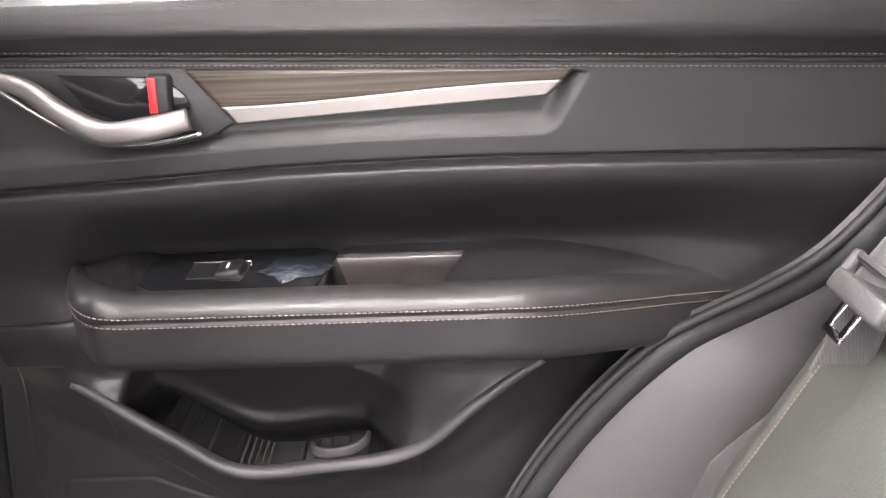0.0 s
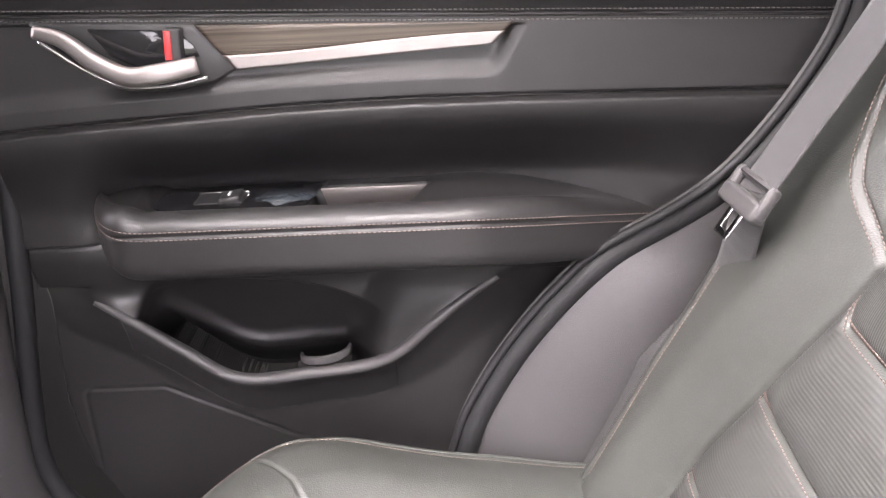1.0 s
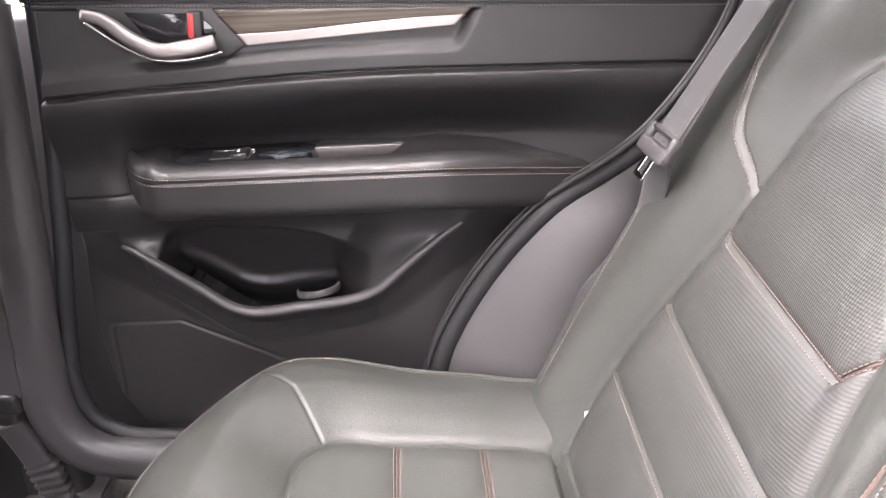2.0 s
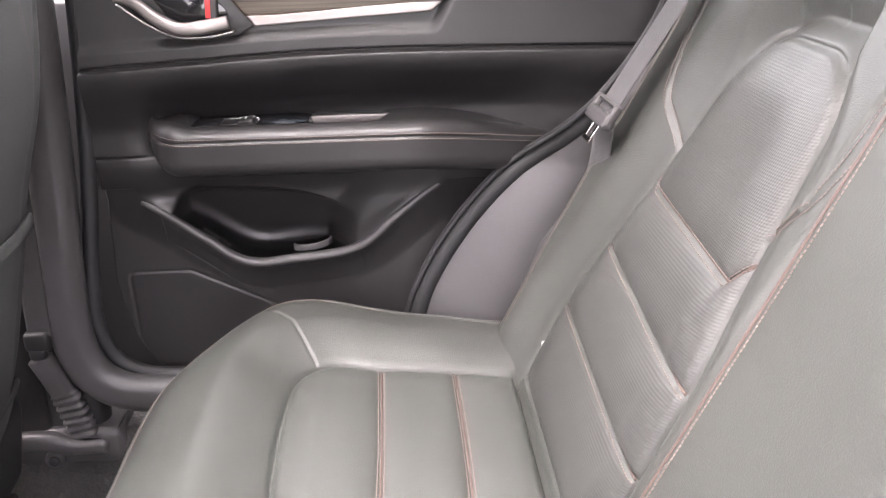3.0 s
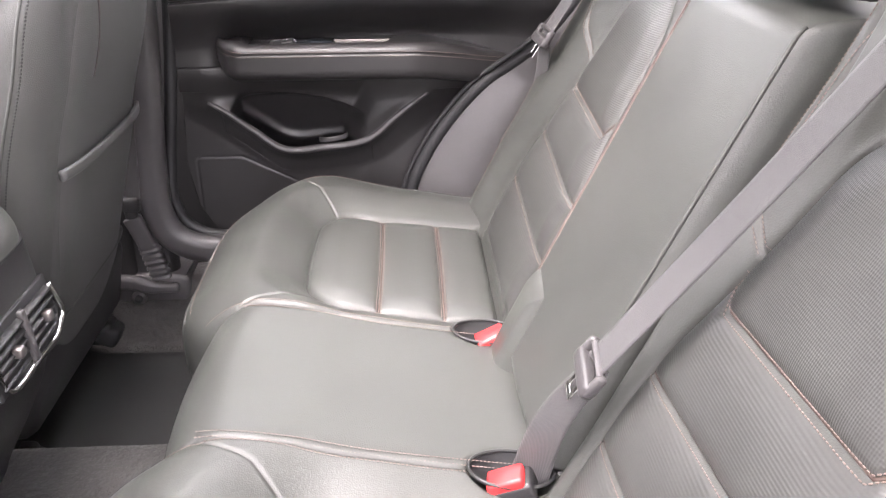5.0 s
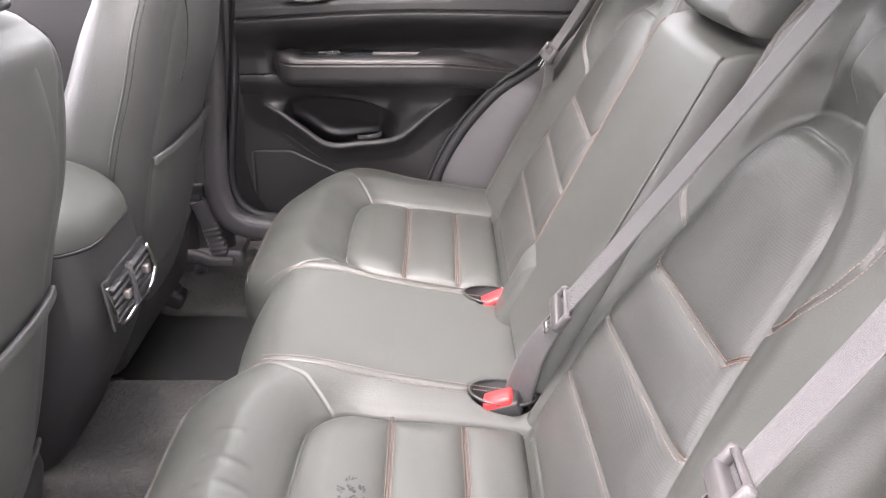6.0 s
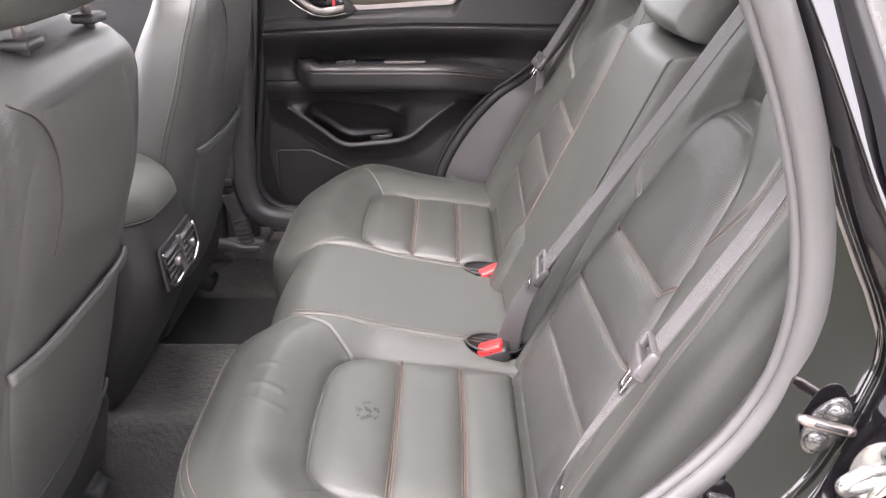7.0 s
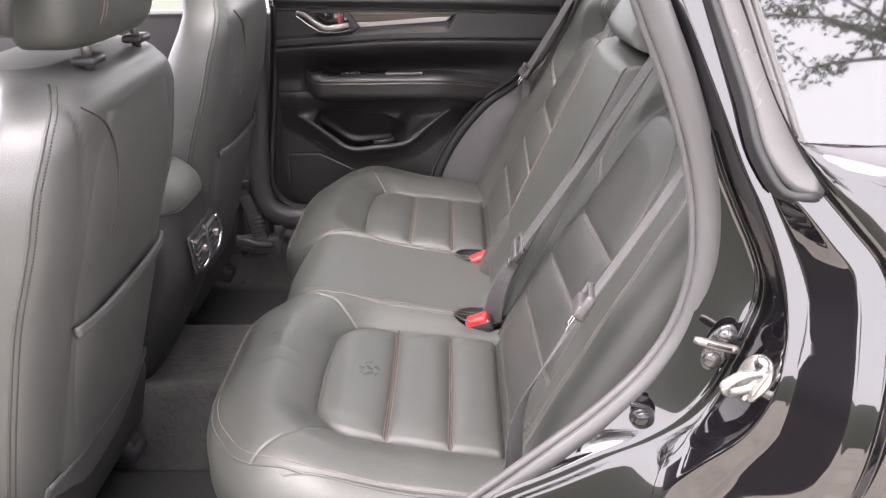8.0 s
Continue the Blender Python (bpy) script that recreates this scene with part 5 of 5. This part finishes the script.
# ---------------------------------------------------------------- centre console
con = thing("centre_console", "black console with padded lid and rear air vents", "console")
rows = []
for z in np.concatenate([np.linspace(0.39, 0.70, 30), np.linspace(0.70, 0.895, 20)[1:]]):
    xb = float(curve([(0.39, -0.515), (0.45, -0.53), (0.55, -0.50), (0.65, -0.445), (0.72, -0.412), (0.78, -0.397), (0.85, -0.40), (0.895, -0.405)], np.array(z)))
    hw = float(curve([(0.39, 0.165), (0.50, 0.140), (0.62, 0.125), (0.75, 0.118), (0.895, 0.116)], np.array(z)))
    v = np.linspace(-1, 1, 41)
    rows.append(np.stack([xb - 0.05 * np.abs(v) ** 5 - np.where(np.abs(v) > 0.99, 0.0, 0), hw * np.sign(v) * np.abs(v) ** 0.8, z + 0 * v], 1))
g = np.array(rows)
ends = [g[:, :1] + np.array((-0.5, 0, 0)), g, g[:, -1:] + np.array((-0.5, 0, 0))]
sheet("body", np.concatenate(ends, 1), PLASTIC, con)
lidz = np.linspace(0, 1, 20)
rows = []
for k in lidz:
    z = 0.900 + 0.085 * k
    v = np.linspace(-1, 1, 41)
    xb = -0.402 - 0.085 * (k ** 2.2)
    rows.append(np.stack([xb - 0.05 * np.abs(v) ** 4, (0.115 - 0.03 * k**4) * v, z - 0.012 * np.abs(v) ** 4 * k], 1))
g = np.array(rows)
tail = g[-1:].copy()
tail[..., 0] -= 0.32
g = np.concatenate([g, tail])
sheet("lid", np.concatenate([g[:, :1] + np.array((-0.3, 0, 0)), g, g[:, -1:] + np.array((-0.3, 0, 0))], 1), LEATHER, con, "padded black leather lid")
sweep("lid_joint", [(-0.404 - 0.05 * abs(v) ** 5, 0.1165 * v, 0.8975) for v in np.linspace(-1, 1, 31)], circle(0.0025, 8), RUBBER, con)
vent = part("vent_panel", rounded((0.008, 0.176, 0.078), 0.004, (-0.396, -0.003, 0.806), (0, -6, 0)), RUBBER, con)
fr_ = [(-0.390, -0.096, 0.842), (-0.389, -0.086, 0.800), (-0.390, -0.070, 0.772), (-0.389, 0.0, 0.767), (-0.390, 0.080, 0.770), (-0.389, 0.094, 0.784), (-0.389, 0.084, 0.812), (-0.390, 0.074, 0.834)]
sweep("chrome_frame", spline(fr_, 80), slab(0.0085, 0.008, 0.003), CHROME, vent, "polished chrome surround", up=(1, 0, 0), scale=np.interp(np.arange(80), [0, 20, 30, 62, 79], [0.35, 0.6, 1.1, 1.1, 0.8]))
part("divider", rounded((0.010, 0.012, 0.068), 0.003, (-0.390, -0.002, 0.804), (0, -6, 0)), TRIM, vent)
for y in (-0.046, 0.040):
    for i in range(5):
        part("slat", rounded((0.010, 0.072, 0.0035), 0.0012, (-0.391, y, 0.780 + 0.0125 * i), (0, 20, 0), 1), PLASTIC, vent)
    part("slider", rounded((0.012, 0.012, 0.014), 0.003, (-0.384, y + 0.004, 0.806)), METAL, vent)

# ---------------------------------------------------------------- foot of the far front seat: belt anchor and cover
anc = thing("belt_anchor", "black seat belt with ribbed sleeve at the pillar's foot", "seat belt")
ribbon("webbing", [(-0.458, 0.675, 1.30), (-0.463, 0.69, 1.0), (-0.482, 0.700, 0.70)], (1, 0, 0), 0.034, WEBBING, anc)
part("guide", rounded((0.036, 0.018, 0.030), 0.006, (-0.487, 0.700, 0.692)), PLASTIC, anc)
part("guide_tip", rounded((0.026, 0.014, 0.022), 0.006, (-0.489, 0.699, 0.672)), PLASTIC, anc)
sl = spline([(-0.490, 0.702, 0.662), (-0.467, 0.706, 0.595), (-0.453, 0.712, 0.520)], 60)
ribs = np.where(np.arange(60) > 26, 0.10 + 0.10 * np.cos(np.arange(60) * 2 * math.pi / 5.2), 0.0)
sweep("sleeve", sl, slab(0.040, 0.020, 0.007), TRIM, anc, up=(0, -1, 0), scale=0.92 + ribs)
cov = thing("seat_rail_cover", "black plastic cover over the seat rail with a bolt", "rail cover")
box = [(-0.640, 0.418), (-0.410, 0.418), (-0.400, 0.440), (-0.396, 0.520), (-0.412, 0.530), (-0.640, 0.535)]
part("cover", extrude_outline(box, 0.10, "y", 0.708, 0.010), TRIM, cov)
ledge = [(-0.575, 0.701, 0.515), (-0.545, 0.699, 0.520), (-0.500, 0.699, 0.518), (-0.474, 0.698, 0.509), (-0.416, 0.698, 0.507)]
sweep("ledge", spline(ledge, 40), slab(0.028, 0.022, 0.009, 4), TRIM, cov, up=(0, -1, 0), scale=np.interp(np.arange(40), [0, 22, 30, 38, 39], [1.1, 1.1, 0.75, 0.75, 0.4]))
part("bolt_boss", rod((-0.504, 0.712, 0.480), (-0.504, 0.702, 0.480), 0.0165, 20, 0.0145), TRIM, cov)
part("bolt", rod((-0.504, 0.704, 0.480), (-0.504, 0.699, 0.480), 0.009, 12, 0.008), RUBBER, cov)

# floor mats in both footwells
for y0, y1, lab in ((0.225, 0.62, "black floor mat in the footwell beside the closed door"), (-0.66, -0.222, "black floor mat in the footwell beside the open doorway")):
    mx, my = np.meshgrid(np.linspace(-0.60, -0.20, 40), np.linspace(y0, y1, 40), indexing="ij")
    edge = np.minimum(np.minimum(mx + 0.60, -0.20 - mx), np.minimum(my - y0, y1 - my))
    mz = floor_height(mx, my) + 0.004 + 0.006 * np.sqrt(np.clip(edge / 0.012, 0, 1))
    tagged(sheet("floor_mat", np.stack([mx, my, mz], -1), MAT, back=(0, 0, -0.003)), lab, "floor mat", "floor mats")

# ---------------------------------------------------------------- latch parts on the near body side
stk = thing("door_striker", "bright zinc door striker bolted to the black pillar", "door striker")
STRIKER = pose(0.430, -0.852, 0.990, 0, 0, -55) @ pose(0, 0, 0, 0, 22, 0)


def placed(bm, m):
    bmesh.ops.transform(bm, matrix=m, verts=bm.verts)
    return bm


pl = [(0.019 * math.cos(a), 0.032 * math.sin(a)) for a in np.linspace(0, 2 * math.pi, 33)[:-1]]
part("plate", placed(extrude_outline(pl, -0.005, "y", 0, 0.0015), STRIKER), ZINC, stk)
lp = spline([(0.006, -0.003, 0.014), (-0.004, -0.034, 0.011), (-0.006, -0.043, 0.001), (-0.004, -0.036, -0.009), (0.004, -0.003, -0.012)], 40)
part("loop_foot", placed(rounded((0.014, 0.006, 0.034), 0.0025, (0.005, -0.0055, 0.001)), STRIKER), ZINC, stk)
lp = np.array([STRIKER @ Vector(v) for v in lp])
sweep("loop", lp, circle(0.0052, 12), ZINC, stk)
for z in (0.023, -0.023):
    b = part("bolt", placed(rod((0, -0.004, z), (0, -0.009, z), 0.0095, 20, 0.007), STRIKER), ZINC, stk)
    part("socket", placed(rod((0, -0.0088, z), (0, -0.0096, z), 0.004, 6), STRIKER), RUBBER, b)
pin = thing("bump_stop", "smoky clear stop with a steel pin on the pillar", "bump stop")
STOP = pose(0.404, -0.806, 1.001, 0, 0, -12) @ pose(0, 0, 0, 0, 22, 0)
part("base", placed(extrude_outline([(0.015 * math.cos(a), 0.030 * math.sin(a)) for a in np.linspace(0, 2 * math.pi, 29)[:-1]], -0.006, "y", 0.002, 0.002), STOP), CLEAR_CAP, pin)
for z in (0.016, -0.016):
    part("cap", placed(rod((0, -0.003, z), (0, -0.009, z), 0.011, 20, 0.008), STOP), CLEAR_CAP, pin)
sweep("pin", [(0.372, -0.822, 1.019), (0.378, -0.823, 1.0175), (0.395, -0.825, 1.013), (0.413, -0.826, 1.009), (0.418, -0.826, 1.008)], circle(0.0046, 14), METAL, pin, scale=[0.7, 1.0, 1.0, 1.0, 0.8])
part("pin_groove", rod((0.384, -0.8285, 1.017), (0.410, -0.8305, 1.0105), 0.0018, 8), RUBBER, pin)
gr = thing("grommet", "round black plug in the painted sill", "plug")
part("plug", rod((0.328, -0.810, 0.913), (0.328, -0.816, 0.913), 0.0115, 24, 0.009), GLOSS, gr)
part("rim", rod((0.328, -0.806, 0.913), (0.328, -0.8125, 0.913), 0.0145, 24, 0.013), GLOSS, gr)
part("tab", rounded((0.020, 0.005, 0.005), 0.002, (0.322, -0.812, 0.931), (0, 15, 0)), GLOSS, gr)

# dark scuff on the near cushion
v, f = [], []
for i in range(560):
    a, r = random.uniform(0, 6.28), 0.021 * random.random() ** 0.6
    x, w = -0.026 + 0.8 * r * math.cos(a), 0.378 + 1.25 * r * math.sin(a)
    if math.sin(x * 420 + 2 * math.sin(w * 160)) + math.sin(w * 330 + x * 90) < 0.25:
        continue
    d = random.uniform(0.0004, 0.0013)
    b = len(v)
    for q in range(5):
        px_, pw = x + d * math.cos(q * 1.257 + a), w + d * 1.3 * math.sin(q * 1.257 + a)
        v.append((px_, -pw, float(seat_top(np.array(px_), np.array(pw))) + 0.0006))
    f.append(tuple(range(b, b + 5)))
tagged(obj("scuff_marks", v, f, STAIN), "dark scuff marks on the black leather cushion", "scuff", kind="stuff")


# ---------------------------------------------------------------- tree beside the car, seen mirrored in glass and paint
def tree(at, height, seed, clear=0.0):
    rnd = random.Random(seed)
    th = thing("tree", "slender tree with bare twigs and sparse green leaves", "tree", "trees")
    tv, tf, lv, lf = [], [], [], []

    def limb(p, d, length, r, level):
        p0 = Vector(p)
        steps = 5
        ring = None
        for i in range(steps + 1):
            k = i / steps
            rr = r * (1 - 0.55 * k)
            s = d.orthogonal().normalized()
            t = d.cross(s)
            b = len(tv)
            for j in range(5):
                a = j * 1.2566
                tv.append(tuple(p0 + s * rr * math.cos(a) + t * rr * math.sin(a)))
            if ring is not None:
                for j in range(5):
                    tf.append((ring + j, ring + (j + 1) % 5, b + (j + 1) % 5, b + j))
            ring = b
            if level >= 2 and i > 0:
                for _ in range(6 if level == 3 else 2):
                    c = p0 + Vector((rnd.gauss(0, 0.07), rnd.gauss(0, 0.07), rnd.gauss(0, 0.06)))
                    q = Euler((rnd.uniform(0, 6), rnd.uniform(0, 6), rnd.uniform(0, 6))).to_matrix()
                    b2 = len(lv)
                    for x, y in ((0, -0.042), (0.021, 0), (0, 0.045), (-0.021, 0)):
                        lv.append(tuple(c + q @ Vector((x, y, 0.008 * (x != 0)))))
                    lf.append((b2, b2 + 1, b2 + 2, b2 + 3))
            d = (d + Vector((rnd.gauss(0, 0.12), rnd.gauss(0, 0.12), rnd.gauss(0.02, 0.1)))).normalized()
            p0 = p0 + d * length / steps
            if level < 3 and i > 0 and p0.z > clear:
                for _ in range(2 if level else 3):
                    side = Vector((rnd.gauss(0, 1), rnd.gauss(0, 1), rnd.uniform(0.0, 0.7))).normalized()
                    limb(p0, (d * 0.45 + side).normalized(), length * rnd.uniform(0.42, 0.62), rr * 0.5, level + 1)

    limb(Vector(at), Vector((0, 0, 1)), height * 0.62, height * 0.022, 0)
    obj("trunk", tv, tf, BARK, th)
    tagged(obj("crown", lv, lf, LEAF, th, flat=True), kind="stuff")
    return th


tree((3.5, -7.9, 0), 10.0, 3, 3.4)
tree((9.0, -11.5, 0), 10.0, 8)
tree((-6.0, -12.0, 0), 9.0, 5)
